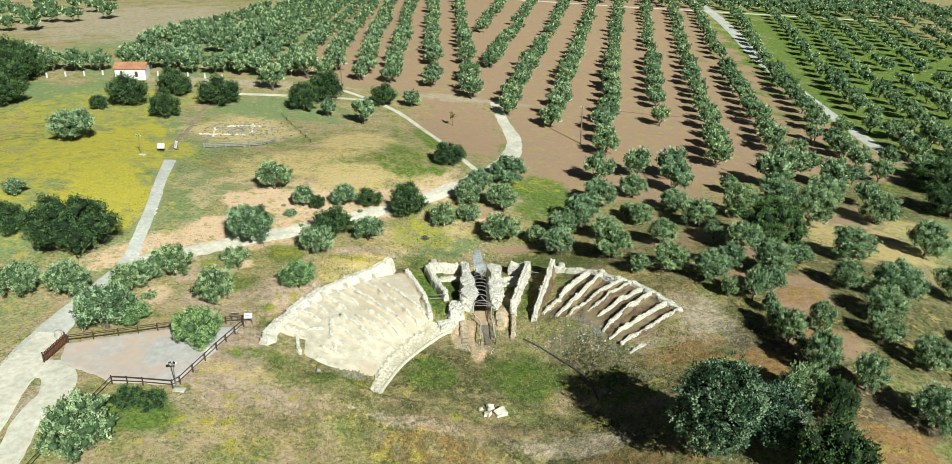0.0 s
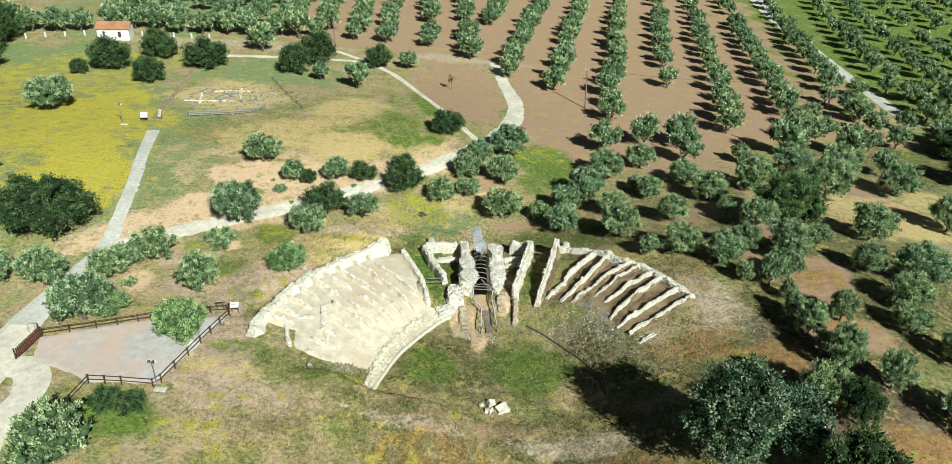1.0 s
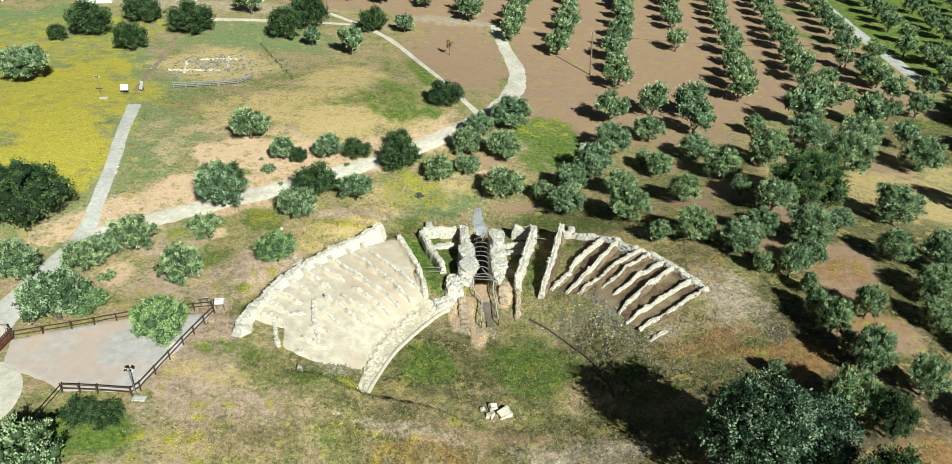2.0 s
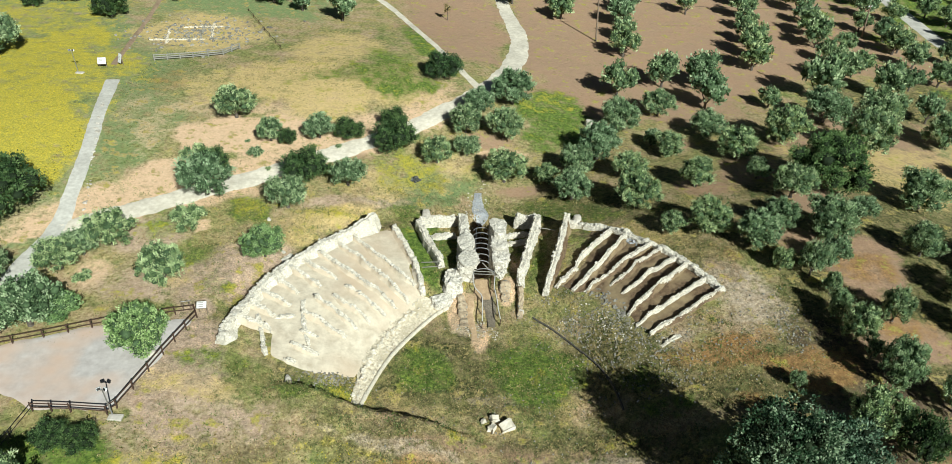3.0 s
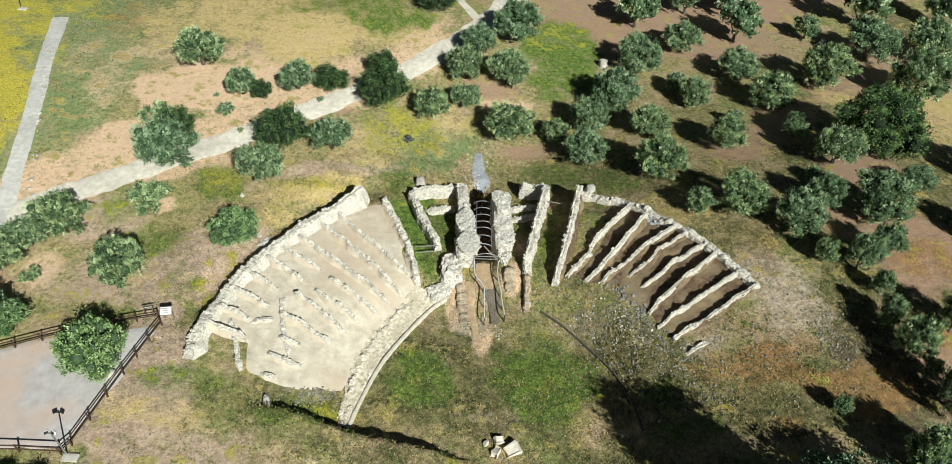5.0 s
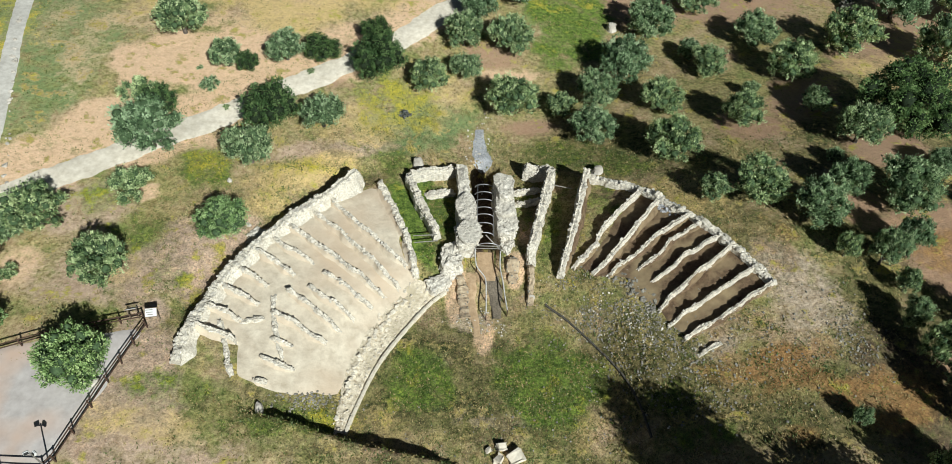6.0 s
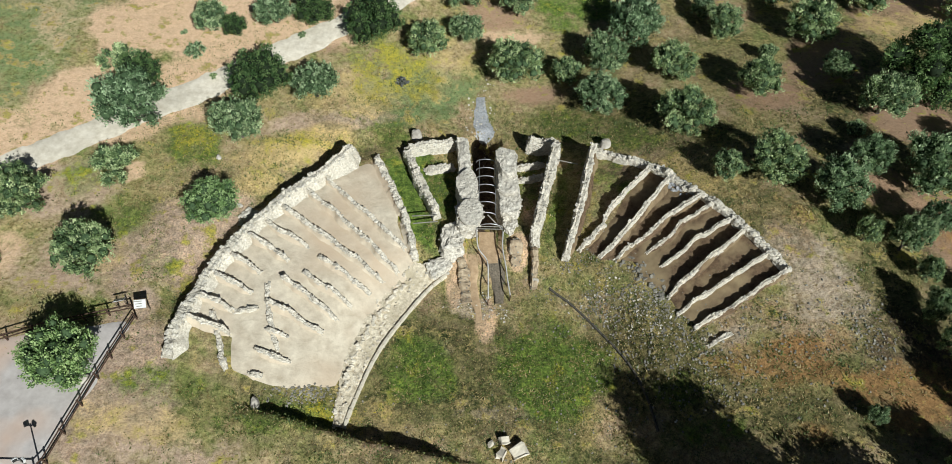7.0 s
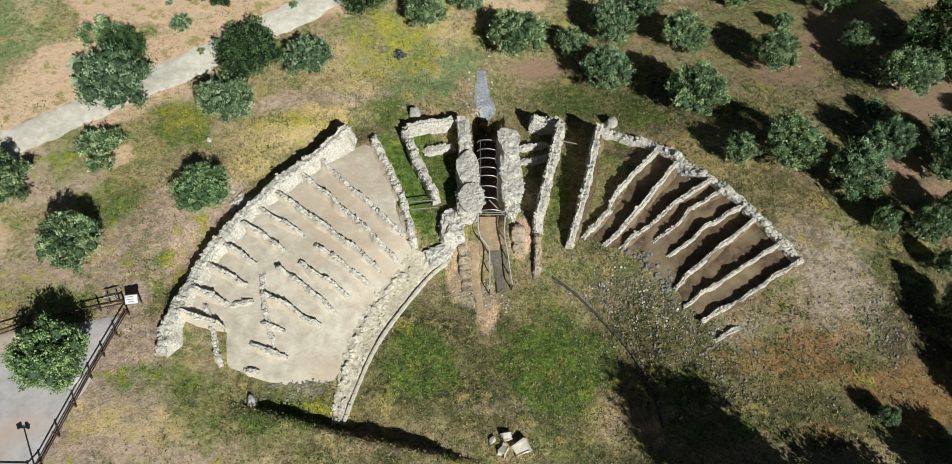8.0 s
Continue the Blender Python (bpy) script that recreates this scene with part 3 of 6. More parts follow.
def flat_patch(name, outline, material, label, lift=0.05, category="floor"):
    """A level-edged area draped on the ground, filled with a fine grid from its middle outwards."""
    rim = [p[:2] for a, b in zip(outline, outline[1:] + outline[:1]) for p in [tuple(Vector(a).lerp(Vector(b), i / 16)) for i in range(16)]]
    cx, cy = sum(p[0] for p in rim) / len(rim), sum(p[1] for p in rim) / len(rim)
    rings, verts, faces, n = 14, [], [], len(rim)
    for k in range(rings + 1):
        f = 1 - k / rings * 0.985
        for j, (x, y) in enumerate(rim):
            e = (0.9 * wobble(x, y, 0.45, 5.0) + 0.32 * wobble(x, y, 1.1, 2.0)) * (1.0 if k < 2 else 0.0)
            qx, qy = cx + (x - cx) * (f + e / 10), cy + (y - cy) * (f + e / 10)
            verts.append((qx, qy, h1(qx, qy) + (lift if k else -0.03)))
    for k in range(rings):
        for j in range(n):
            a, b = k * n + j, k * n + (j + 1) % n
            faces.append((a, b, b + n, a + n))
    faces.append(tuple(rings * n + j for j in range(n)))
    return tagged(mesh_object(name, verts, faces, material, smooth_shade=True), label, category, kind="structure")


ribbon("earth_lane", [(-52.4, 116), (-54.5, 128), (-57.5, 146), (-60, 158)], [1.0, 0.9, 0.9, 1.1], EARTH, "narrow bare earth lane up to the house", 0.05, 1.0)
ribbon("lower_path", [(-43.9, 63), (-43.5, 58.5), (-43.2, 54), (-42, 49), (-41, 40), (-40, 25)], [3.0, 4.4, 4.5, 4.1, 3.9, 3.9], TRACK, "bleached dusty approach path", 0.075)
flat_patch("yard_floor", [(-41.6, 61.6), (-40.4, 58.4), (-34.4, 55.7), (-27.9, 55.9), (-25.4, 66.9), (-31.8, 66.0), (-37, 63.9)], PAD, "pale gravel yard inside the wooden fence")
flat_patch("seating_floor", [(-10.3, 63.5), (-9.3, 66.4), (-7.6, 69.9), (-4.7, 74.2), (-6.3, 78.8), (-9.0, 84.6), (-10.7, 84.4), (-15.8, 79), (-19.7, 72.6), (-21.4, 67.6), (-18.2, 66), (-17.4, 63.8), (-13.6, 62.5)],
           SANDY, "trodden pale sandy floor of the west seating block", 0.09)


# ---- the ruin: rubble walls
WALL_RNG = np.random.default_rng(11)


def rubble_wall(points, breadth, heights, label, name="rubble_wall", group="", stone=0.14, base_drop=0.15, broken=0.12, skin=None, drift=(0.0, 0.0), drift_skin=None):
    """A broken rubble wall along points: a rough mortar core, facing and top stones set in it, and earth drifted against its left and right sides."""
    rng = WALL_RNG
    line = spline([(x, y, hh) for (x, y), hh in zip(points, heights)], 0.13)
    x0, y0 = points[0]
    base = thing(name, x0, y0, h1(x0, y0), label, "ruin wall", group)
    here = Vector((x0, y0, h1(x0, y0)))
    prof = ((-0.58, -9.0), (-0.56, 0.15), (-0.52, 0.5), (-0.46, 0.8), (-0.3, 0.97), (-0.1, 0.93), (0.1, 0.96), (0.3, 0.98), (0.46, 0.8), (0.52, 0.5), (0.56, 0.15), (0.58, -9.0))
    verts, faces, places, cols = [], [], [], len(prof)
    banks = {1: [], -1: []}
    seed = x0 * 3.1 + y0
    for i, p in enumerate(line):
        q = (line[min(i + 1, len(line) - 1)] - line[max(i - 1, 0)])
        n = Vector((-q.y, q.x)).normalized()
        along = q.normalized() if q.length else Vector((1, 0, 0))
        end = min(i, len(line) - 1 - i)
        worn = min(1.0, 0.62 + 0.13 * end)
        b = breadth * (0.7 + 0.3 * worn) * (1 + 0.42 * wobble(p.x, p.y, 1.3, seed) + 0.25 * wobble(p.x, p.y, 3.1, seed))
        top = max(0.08, p.z * worn + broken * wobble(p.x, p.y, 0.9, seed + 4) + 0.16 * wobble(p.x, p.y, 2.3, seed) + 0.08 * wobble(p.x, p.y, 5.5, seed))
        g = h1(p.x, p.y)
        shift = 0.16 * wobble(p.x, p.y, 0.8, seed + 9)
        for u, f in prof:
            z = -base_drop - 0.25 if f < 0 else f * top
            spot_here = Vector((p.x + n.x * u * b, p.y + n.y * u * b, z)) * 5.5
            out = 0.065 * noise.noise(spot_here) + 0.035 * noise.noise(spot_here * 2.3)
            side = u * b + shift + out * (1 if u > 0 else -1) + rng.uniform(-0.018, 0.018)
            verts.append((p.x + n.x * side - here.x, p.y + n.y * side - here.y, g + z + (1.1 * out if f > 0.5 else 0.0) + rng.uniform(-0.02, 0.02) - here.z))
        if i:
            for k in range(cols - 1):
                a = (i - 1) * cols + k
                faces.append((a, a + 1, a + cols + 1, a + cols))
        for side, reach in ((1, drift[0]), (-1, drift[1])):
            if reach:
                fade = min(1.0, 0.25 + end * 0.12) * (0.8 + 0.5 * wobble(p.x, p.y, 0.7, seed + 2))
                for f in (0.0, 0.3, 0.65, 1.0):
                    u = side * (b * 0.4 + f * reach * fade) + shift
                    x, y = p.x + n.x * u, p.y + n.y * u
                    z = h1(x, y) + (top * 0.74 - 0.02) * fade * (1 - f) ** 1.5 + 0.11 * (1 - f) + 0.07 * wobble(x, y, 2.0, seed) + 0.04 * wobble(x, y, 6.0, seed)
                    banks[side].append((x - here.x, y - here.y, (z if f < 1 else h1(x, y) + 0.02) - here.z))
        turn = math.atan2(q.y, q.x)
        for _ in range(max(1, round(b / (stone * 2.2)))):
            if rng.random() < 0.62:
                u = rng.uniform(-0.48, 0.48) * b + shift
                size = stone * (0.35 + 0.85 * rng.random() ** 2)
                places.append((p.x + n.x * u - here.x, p.y + n.y * u - here.y, g + top * 0.93 - here.z + rng.uniform(-0.05, 0.03), size, size * rng.uniform(0.55, 0.95), size * rng.uniform(0.35, 0.7), turn + rng.uniform(-0.8, 0.8)))
        for side in (-1, 1):
            z = 0.05
            while z < top * 0.85:
                size = stone * rng.uniform(0.45, 1.0)
                if rng.random() < 0.55:
                    u = side * b * (0.56 - 0.1 * z / max(top, 0.1)) + shift - side * 0.02
                    places.append((p.x + n.x * u - here.x + rng.uniform(-0.03, 0.03), p.y + n.y * u - here.y, g + z - here.z, size, size * 0.45, size * 0.5, turn + rng.uniform(-0.15, 0.15)))
                z += size * 1.3 + 0.05
    faces += [tuple(range(cols - 1, -1, -1)), tuple((len(line) - 1) * cols + k for k in range(cols))]
    if skin:
        places = places[::3]
    mesh_object("core", verts, faces, skin or MORTAR, base)
    tagged(stones_mesh("masonry", places, FIELDSTONE if skin else MASONRY, base, rng), kind="stuff")
    for side, bank in banks.items():
        if bank:
            quads = [(a, a + 1, a + 5, a + 4)[::side] for i in range(len(line) - 1) for a in range(i * 4, i * 4 + 3)]
            mesh_object("earth_drift", bank, quads, drift_skin or SANDY, base, "sandy earth drifted against the wall", True)
    return base


WEST = "sunlit low rubble wall crossing the sandy west seating floor"
WEST_GROUP = "radial walls of the west seating"
rubble_wall([(-10.8, 84.8), (-13.4, 81.9), (-16.0, 79.3), (-18.0, 76.4), (-19.9, 73.1), (-21.2, 69.6), (-21.8, 67.2), (-22.1, 64.2)], 0.8, [2.5, 1.3, 0.9, 0.8, 0.75, 0.75, 0.7, 0.6],
            "curved pale rubble ring wall round the west seating", "ring_wall", drift=(0.8, 0.0), broken=0.2, drift_skin=MORTAR)
rubble_wall([(-9.1, 84.9), (-7.4, 81.4), (-6.0, 78.5), (-4.9, 74.6)], 0.55, [0.6, 0.55, 0.7, 0.5], "pale rubble side wall beside a grassy gap", drift=(0.0, 0.5), broken=0.2)
for pts, hts in (
    ([(-13.3, 82.1), (-9.6, 78.6), (-5.9, 75.4)], [0.45, 0.5, 0.4]), ([(-14.7, 80.4), (-10.6, 77.1), (-6.3, 73.4)], [0.4, 0.55, 0.35]),
    ([(-16.4, 78.4), (-12.2, 75.6), (-7.5, 72.4)], [0.5, 0.5, 0.3]), ([(-17.2, 76.6), (-13.6, 74.5)], [0.5, 0.35]), ([(-12.7, 73.9), (-8.4, 71.2)], [0.3, 0.35]),
    ([(-18.3, 75.3), (-14.9, 73.1)], [0.55, 0.35]), ([(-13.6, 72.2), (-9.7, 69.9)], [0.4, 0.35]), ([(-19.5, 73.3), (-16.8, 71.8)], [0.6, 0.45]),
    ([(-15.1, 71.6), (-14.2, 71.0), (-10.7, 68.7)], [0.75, 0.45, 0.35]), ([(-20.4, 71.5), (-17.2, 69.9)], [0.6, 0.4]), ([(-16.0, 69.5), (-11.6, 67.3)], [0.5, 0.4]),
    ([(-21.1, 69.6), (-18.3, 68.4)], [0.55, 0.4]), ([(-15.7, 67.2), (-14.1, 66.6)], [0.35, 0.3]), ([(-21.9, 67.7), (-18.2, 66.4)], [0.6, 0.55]), ([(-16.3, 65.5), (-13.6, 64.7)], [0.3, 0.35]),
    ([(-16.4, 63.6), (-15.4, 63.4)], [0.3, 0.3])):
    rubble_wall(pts, 0.34, [1.3 * v for v in hts], WEST, group=WEST_GROUP, stone=0.12, drift=(0.0, 0.4), broken=0.18)
for pts in ([(-16.2, 71.0), (-15.8, 68.8), (-14.7, 65.4)], [(-18.2, 68.3), (-16.5, 68.7)], [(-19.9, 68.4), (-18.9, 66.0), (-18.0, 63.7)]):
    rubble_wall(pts, 0.34, [0.28] * len(pts), "low pale rubble cross wall on the sandy floor", group="cross walls of the west seating", stone=0.13)

EAST = "rubble wall between dark earth-floored compartments"
EAST_GROUP = "radial walls of the east seating"
EASTEARTH = plain("dark_trodden_earth", (0.07, 0.045, 0.027), (0.2, 0.135, 0.08), 3.0, relief=0.6, depth=0.06, stain=(0.3, 0.23, 0.13))
flat_patch("compartment_floor", [(8.6, 75.2), (10.2, 74.1), (12.6, 73.6), (13.4, 71.9), (14.7, 70.3), (15.5, 68.8), (16.8, 67.6), (20.2, 69.5), (23.5, 71.5), (22.5, 73.2), (20.4, 76.4), (18.6, 78.6), (16.6, 80.7), (15.0, 82.2), (12.6, 79.9), (10.7, 77.4)],
           EASTEARTH, "dark brown earth floor of the east compartments", 0.07)
rubble_wall([(10.3, 85.1), (9.6, 82.2), (8.6, 78.3), (7.5, 74.5)], 0.55, [2.3, 1.95, 1.8, 1.0], "tall weathered rubble side wall casting a deep shadow", broken=0.35, drift=(0.6, 0.0), drift_skin=EASTEARTH)
rubble_wall([(10.3, 85.1), (11.2, 84.9), (12.7, 84.1), (14.1, 83.3), (16.2, 81.5), (17.2, 80.0), (18.6, 78.7), (20.1, 76.8), (21.3, 75.0), (22.5, 73.3), (23.5, 71.5)], 0.66, [1.2, 0.7, 0.6, 0.55, 0.5, 0.5, 0.5, 0.48, 0.48, 0.45, 0.45],
            "curved rubble ring wall round the east seating", "ring_wall", broken=0.3)
for pts, hts, across, bank in (
    ([(15.0, 82.5), (13.0, 80.4), (11.2, 78.5), (10.7, 77.4)], [0.7, 0.8, 0.7, 0.45], 0.3, 0.0), ([(10.7, 77.2), (9.6, 76.1), (8.5, 75.1)], [0.55, 0.6, 0.35], 0.5, 0.4),
    ([(16.1, 80.7), (13.8, 77.9), (12.1, 76.0), (10.1, 74.2)], [1.05, 0.95, 0.75, 0.35], 0.42, 0.6), ([(18.5, 78.8), (16.5, 77.6), (14.3, 75.9), (12.9, 75.0), (11.3, 73.9)], [0.7, 0.8, 0.65, 0.55, 0.3], 0.34, 0.4),
    ([(19.3, 77.6), (17.0, 76.5), (15.4, 75.1), (13.7, 74.1)], [0.65, 0.7, 0.6, 0.3], 0.28, 0.3), ([(20.3, 76.1), (17.7, 74.8), (16.3, 73.7), (14.7, 72.7)], [0.65, 0.6, 0.5, 0.3], 0.26, 0.0),
    ([(21.1, 74.9), (18.8, 73.3), (16.5, 71.5), (14.9, 70.2)], [0.85, 0.85, 0.75, 0.4], 0.32, 0.3), ([(22.5, 72.8), (19.6, 71.2), (17.6, 70.0), (15.4, 68.8)], [0.65, 0.7, 0.65, 0.4], 0.28, 0.0),
    ([(23.8, 71.4), (21.2, 69.9), (19.1, 68.7), (16.5, 67.5)], [0.65, 0.7, 0.7, 0.45], 0.34, 0.2)):
    rubble_wall(pts, 0.85 * across, hts, EAST, group=EAST_GROUP, broken=0.28, stone=0.12, drift=(bank, 0.0), drift_skin=EASTEARTH)
rubble_wall([(17.3, 66.0), (19.1, 66.8)], 0.3, [0.2, 0.28], "short stub of rubble wall on dry ground", stone=0.12, broken=0.2)

CENTRE = "pale rubble wall of the grassy chamber beside the central passage"
rubble_wall([(-6.4, 85.5), (-5.0, 82.2), (-3.3, 78.6)], 0.66, [1.4, 1.35, 1.3], CENTRE, group="central chamber walls", broken=0.22)
rubble_wall([(-6.4, 85.6), (-4.0, 86.5), (-1.9, 87.1)], 0.66, [1.4, 1.35, 1.4], CENTRE, group="central chamber walls", broken=0.22)
rubble_wall([(-4.6, 84.0), (-2.0, 84.6)], 0.8, [0.4, 0.5], CENTRE, group="central chamber walls", broken=0.22)
rubble_wall([(7.2, 86.2), (6.3, 82.2), (5.2, 77.8), (5.0, 75.9)], 0.72, [2.2, 1.75, 1.6, 1.1], CENTRE, group="central chamber walls", broken=0.22)
rubble_wall([(4.6, 86.7), (5.6, 86.6), (7.2, 86.3)], 0.85, [2.4, 1.5, 1.9], CENTRE, group="central chamber walls", broken=0.22)
for y in (84.4, 82.9):
    rubble_wall([(3.6, y), (6.2, y + 0.2)], 0.42, [0.5, 0.4], CENTRE, group="central chamber walls", broken=0.22)


BANK = plain("earthy_bank", (0.3, 0.22, 0.14), (0.55, 0.45, 0.31), 2.6, relief=0.8, depth=0.1)
rubble_wall([(-1.2, 75.2), (-0.9, 73.4), (-0.6, 71.2)], 0.9, [0.5, 0.4, 0.12], "low earthy rubble bank beside the passage mouth", stone=0.08, skin=BANK)
rubble_wall([(5.0, 75.8), (4.9, 74.0), (4.9, 72.6)], 0.5, [0.9, 0.6, 0.3], "ragged rubble stub beside the passage mouth", broken=0.3, stone=0.1, skin=BANK)
rubble_wall([(3.4, 76.6), (3.5, 74.6)], 0.9, [0.7, 0.2], "ragged rubble stub beside the passage mouth", broken=0.3, stone=0.1, skin=BANK)


# ---- lumps: piers and boulders
def lump(name, outline, low, high, material, parent=None, label="", taper=0.12, rough=0.24, seed=0.0, round_top=0.15):
    """A worn mass over a flat outline, with uneven sides and an uneven top."""
    rim = [Vector((x, y, 0)) for x, y in outline]
    rim = spline(rim + rim[:1], 0.22)[:-1]
    n = len(rim)
    c = sum(rim, Vector()) / n
    levels = max(3, round((high - low) / 0.25))
    verts, faces = [], []
    for k in range(levels + 1):
        f = k / levels
        for p in rim:
            d = p - c
            z = low + (high - low) * f
            e = rough * noise.noise(Vector((p.x * 1.3 + seed, p.y * 1.3, z * 1.3))) + rough * 0.6 * noise.noise(Vector((p.x * 4 + seed, p.y * 4, z * 4)))
            s = 1 - taper * f - (round_top * 0.6 if k == levels else 0) * min(1.0, 0.5 / max(d.length, 0.3))
            q = c + d * s + d.normalized() * e
            verts.append((q.x, q.y, z + (rough * 0.5 * noise.noise(Vector((p.x * 2, p.y * 2, seed))) if k else 0)))
    rings = 5
    for k in range(1, rings):
        s0 = 1 - k / rings
        for j in range(n):
            x, y, z = verts[levels * n + j]
            qx, qy = c.x + (x - c.x) * s0, c.y + (y - c.y) * s0
            verts.append((qx, qy, high + round_top * (1 - s0) + rough * 0.8 * noise.noise(Vector((qx * 1.6, qy * 1.6, seed))) + rough * 0.4 * noise.noise(Vector((qx * 5, qy * 5, seed)))))
    for k in range(levels + rings - 1):
        for j in range(n):
            a, b = k * n + j, k * n + (j + 1) % n
            faces.append((a, b, b + n, a + n))
    faces.append(tuple((levels + rings - 1) * n + j for j in range(n)))
    return mesh_object(name, verts, faces, material, parent, label, smooth_shade=False)


def scatter_on(mesh, count, size, rng):
    """Stones bedded in the faces of a lump."""
    me, places = mesh.data, []
    areas = np.array([f.area for f in me.polygons])
    for i in rng.choice(len(areas), count, p=areas / areas.sum()):
        c = me.polygons[i].center
        s = size * rng.uniform(0.5, 1.3)
        places.append((c.x + rng.uniform(-0.1, 0.1), c.y + rng.uniform(-0.1, 0.1), c.z - 0.02, s, s * 0.8, s * 0.6, rng.uniform(0, 3)))
    return places


def pier(name, lumps, label, stones):
    x, y = lumps[0][1][0]
    base = thing(name, 0, 0, 0, label, "ruin pier")
    for piece, outline, low, high, seed, taper, rough in lumps:
        made = lump(piece, outline, low, high, CONCRETE, base, "", taper, rough, seed, 0.06)
        tagged(stones_mesh("masonry", scatter_on(made, stones, 0.1, WALL_RNG), MASONRY, base, WALL_RNG), kind="stuff")
    return base


def drum(x, y, a, b, turn=0.0):
    """An oval outline."""
    c, q = math.cos(radians(turn)), math.sin(radians(turn))
    return [(x + a * math.cos(t) * c - b * math.sin(t) * q, y + a * math.cos(t) * q + b * math.sin(t) * c) for t in np.linspace(0, 2 * math.pi, 11)[:-1]]


pier("west_pier", [
    ("spine", [(-1.85, 87.0), (-0.9, 87.0), (-0.6, 85.2), (-0.55, 83.2), (-1.5, 82.8), (-1.65, 85)], -0.3, 2.4, 1.0, 0.03, 0.2),
    ("drum", drum(-0.8, 81.3, 0.98, 1.75), -1.9, 2.75, 5.0, 0.02, 0.16),
    ("vault_slab", drum(-0.42, 78.2, 1.02, 1.4), 2.45, 2.95, 9.0, -0.04, 0.08),
    ("vault_stump", [(-1.5, 79.4), (-0.3, 79.4), (0.05, 78.4), (-0.1, 77.3), (-1.3, 76.9), (-1.7, 78.2)], -0.6, 2.6, 11.0, 0.0, 0.18),
    ("buttress", [(-3.0, 77.4), (-2.2, 77.9), (-1.4, 78.2), (-1.0, 76.4), (-0.9, 75.5), (-2.0, 74.9), (-2.9, 75.0)], -0.2, 1.75, 13.0, 0.16, 0.3),
    ("ledge", [(-4.3, 74.4), (-3.2, 74.9), (-2.0, 75.3), (-2.1, 74.2), (-2.8, 73.5), (-3.5, 73.2)], -0.2, 0.75, 17.0, 0.05, 0.2),
], "massive weathered concrete pier with a flat round vault stump", 60)
pier("east_pier", [
    ("block", [(1.65, 84.6), (2.2, 85.1), (3.45, 84.6), (3.55, 83.2), (3.3, 82.3), (2.4, 82.2), (1.85, 83.3)], -0.6, 3.35, 21.0, 0.02, 0.16),
    ("shaft", [(1.9, 82.9), (3.5, 82.6), (3.65, 80.8), (2.8, 80.5), (1.9, 80.9)], -1.9, 2.7, 25.0, 0.02, 0.2),
    ("vault_stump", [(1.9, 81.2), (2.9, 81.1), (3.85, 80.5), (3.65, 78.8), (2.7, 78.6), (2.0, 79.0)], -1.9, 2.3, 27.0, 0.03, 0.22),
    ("buttress", [(2.15, 79.3), (3.6, 79.1), (3.5, 77.6), (2.9, 77.0), (2.3, 77.4)], -0.2, 1.5, 29.0, 0.16, 0.3),
], "massive weathered concrete pier on the sunny side of the passage", 60)


def boulder(x, y, a, b, c, turn, seed, label="pale rounded boulder lying on the grass", group="boulders", material=None):
    pts = [(math.cos(t) * a * (1 + 0.2 * noise.noise(Vector((t, seed, 0)))), math.sin(t) * b * (1 + 0.2 * noise.noise(Vector((t, seed, 5))))) for t in np.linspace(0, 2 * math.pi, 9)[:-1]]
    ob = lump("boulder", pts, -0.2, c, material or BOULDER, None, "", 0.3, 0.12, seed, 0.12)
    ob.matrix_world = pose(x, y, h1(x, y), 0, 0, turn)
    return tagged(ob, label, "rock", group)


def block_stone(x, y, size, turn, lean, label="pale angular stone block lying on the grass"):
    """A broken squared block with chipped corners."""
    rng = np.random.default_rng(int(abs(x * 70 + y * 9)))
    bm = bmesh.new()
    box(bm, (0, 0, 0), size, None, 0.05)
    for v in bm.verts:
        v.co += Vector(rng.normal(0, 0.15, 3)) * min(size)
    me = bpy.data.meshes.new("stone_block")
    bm.to_mesh(me)
    bm.free()
    me.materials.append(KERB)
    ob = new("stone_block", me)
    ob.matrix_world = pose(x, y, h1(x, y) + size[2] * 0.32, lean[0], lean[1], turn)
    return tagged(ob, label, "rock", "boulders")


block_stone(3.3, 59.0, (1.15, 0.85, 0.6), 24, (16, -10))
block_stone(2.1, 58.8, (0.75, 0.55, 0.45), 62, (-12, 8))
block_stone(2.3, 59.75, (0.8, 0.5, 0.5), 10, (10, 16))
block_stone(1.35, 59.5, (0.5, 0.4, 0.3), 35, (4, 6))
boulder(-5.6, 88.0, 0.6, 0.5, 0.8, 0, 4.0, "pale stone block outside the chamber wall")
boulder(-27.3, 62.3, 0.6, 0.4, 0.35, 0, 5.0, "pale stone at the foot of a green tree")
boulder(-42.4, 62.3, 0.6, 0.55, 0.9, 0, 6.0, "white rounded stone by the fence gate")
boulder(15.7, 110.5, 0.7, 0.6, 0.9, 0, 7.0, "white stone standing in the grass")
boulder(11.6, 86.2, 0.6, 0.5, 0.7, 0, 8.0, "grey stone block outside the ring wall")
boulder(-22.4, 83.2, 0.25, 0.25, 0.2, 0, 9.0, "small pale stone on bare earth")
boulder(5.0, 73.3, 0.4, 0.35, 0.4, 0, 10.0, "pale stone beside the kerb")
boulder(29.6, 52.4, 0.6, 1.0, 1.1, 10, 12.0, "tan weathered wall stump among dark trees", material=BANK)
boulder(-15.6, 61.3, 0.35, 0.8, 0.4, 15, 11.0, "pale block on the end of the bank")


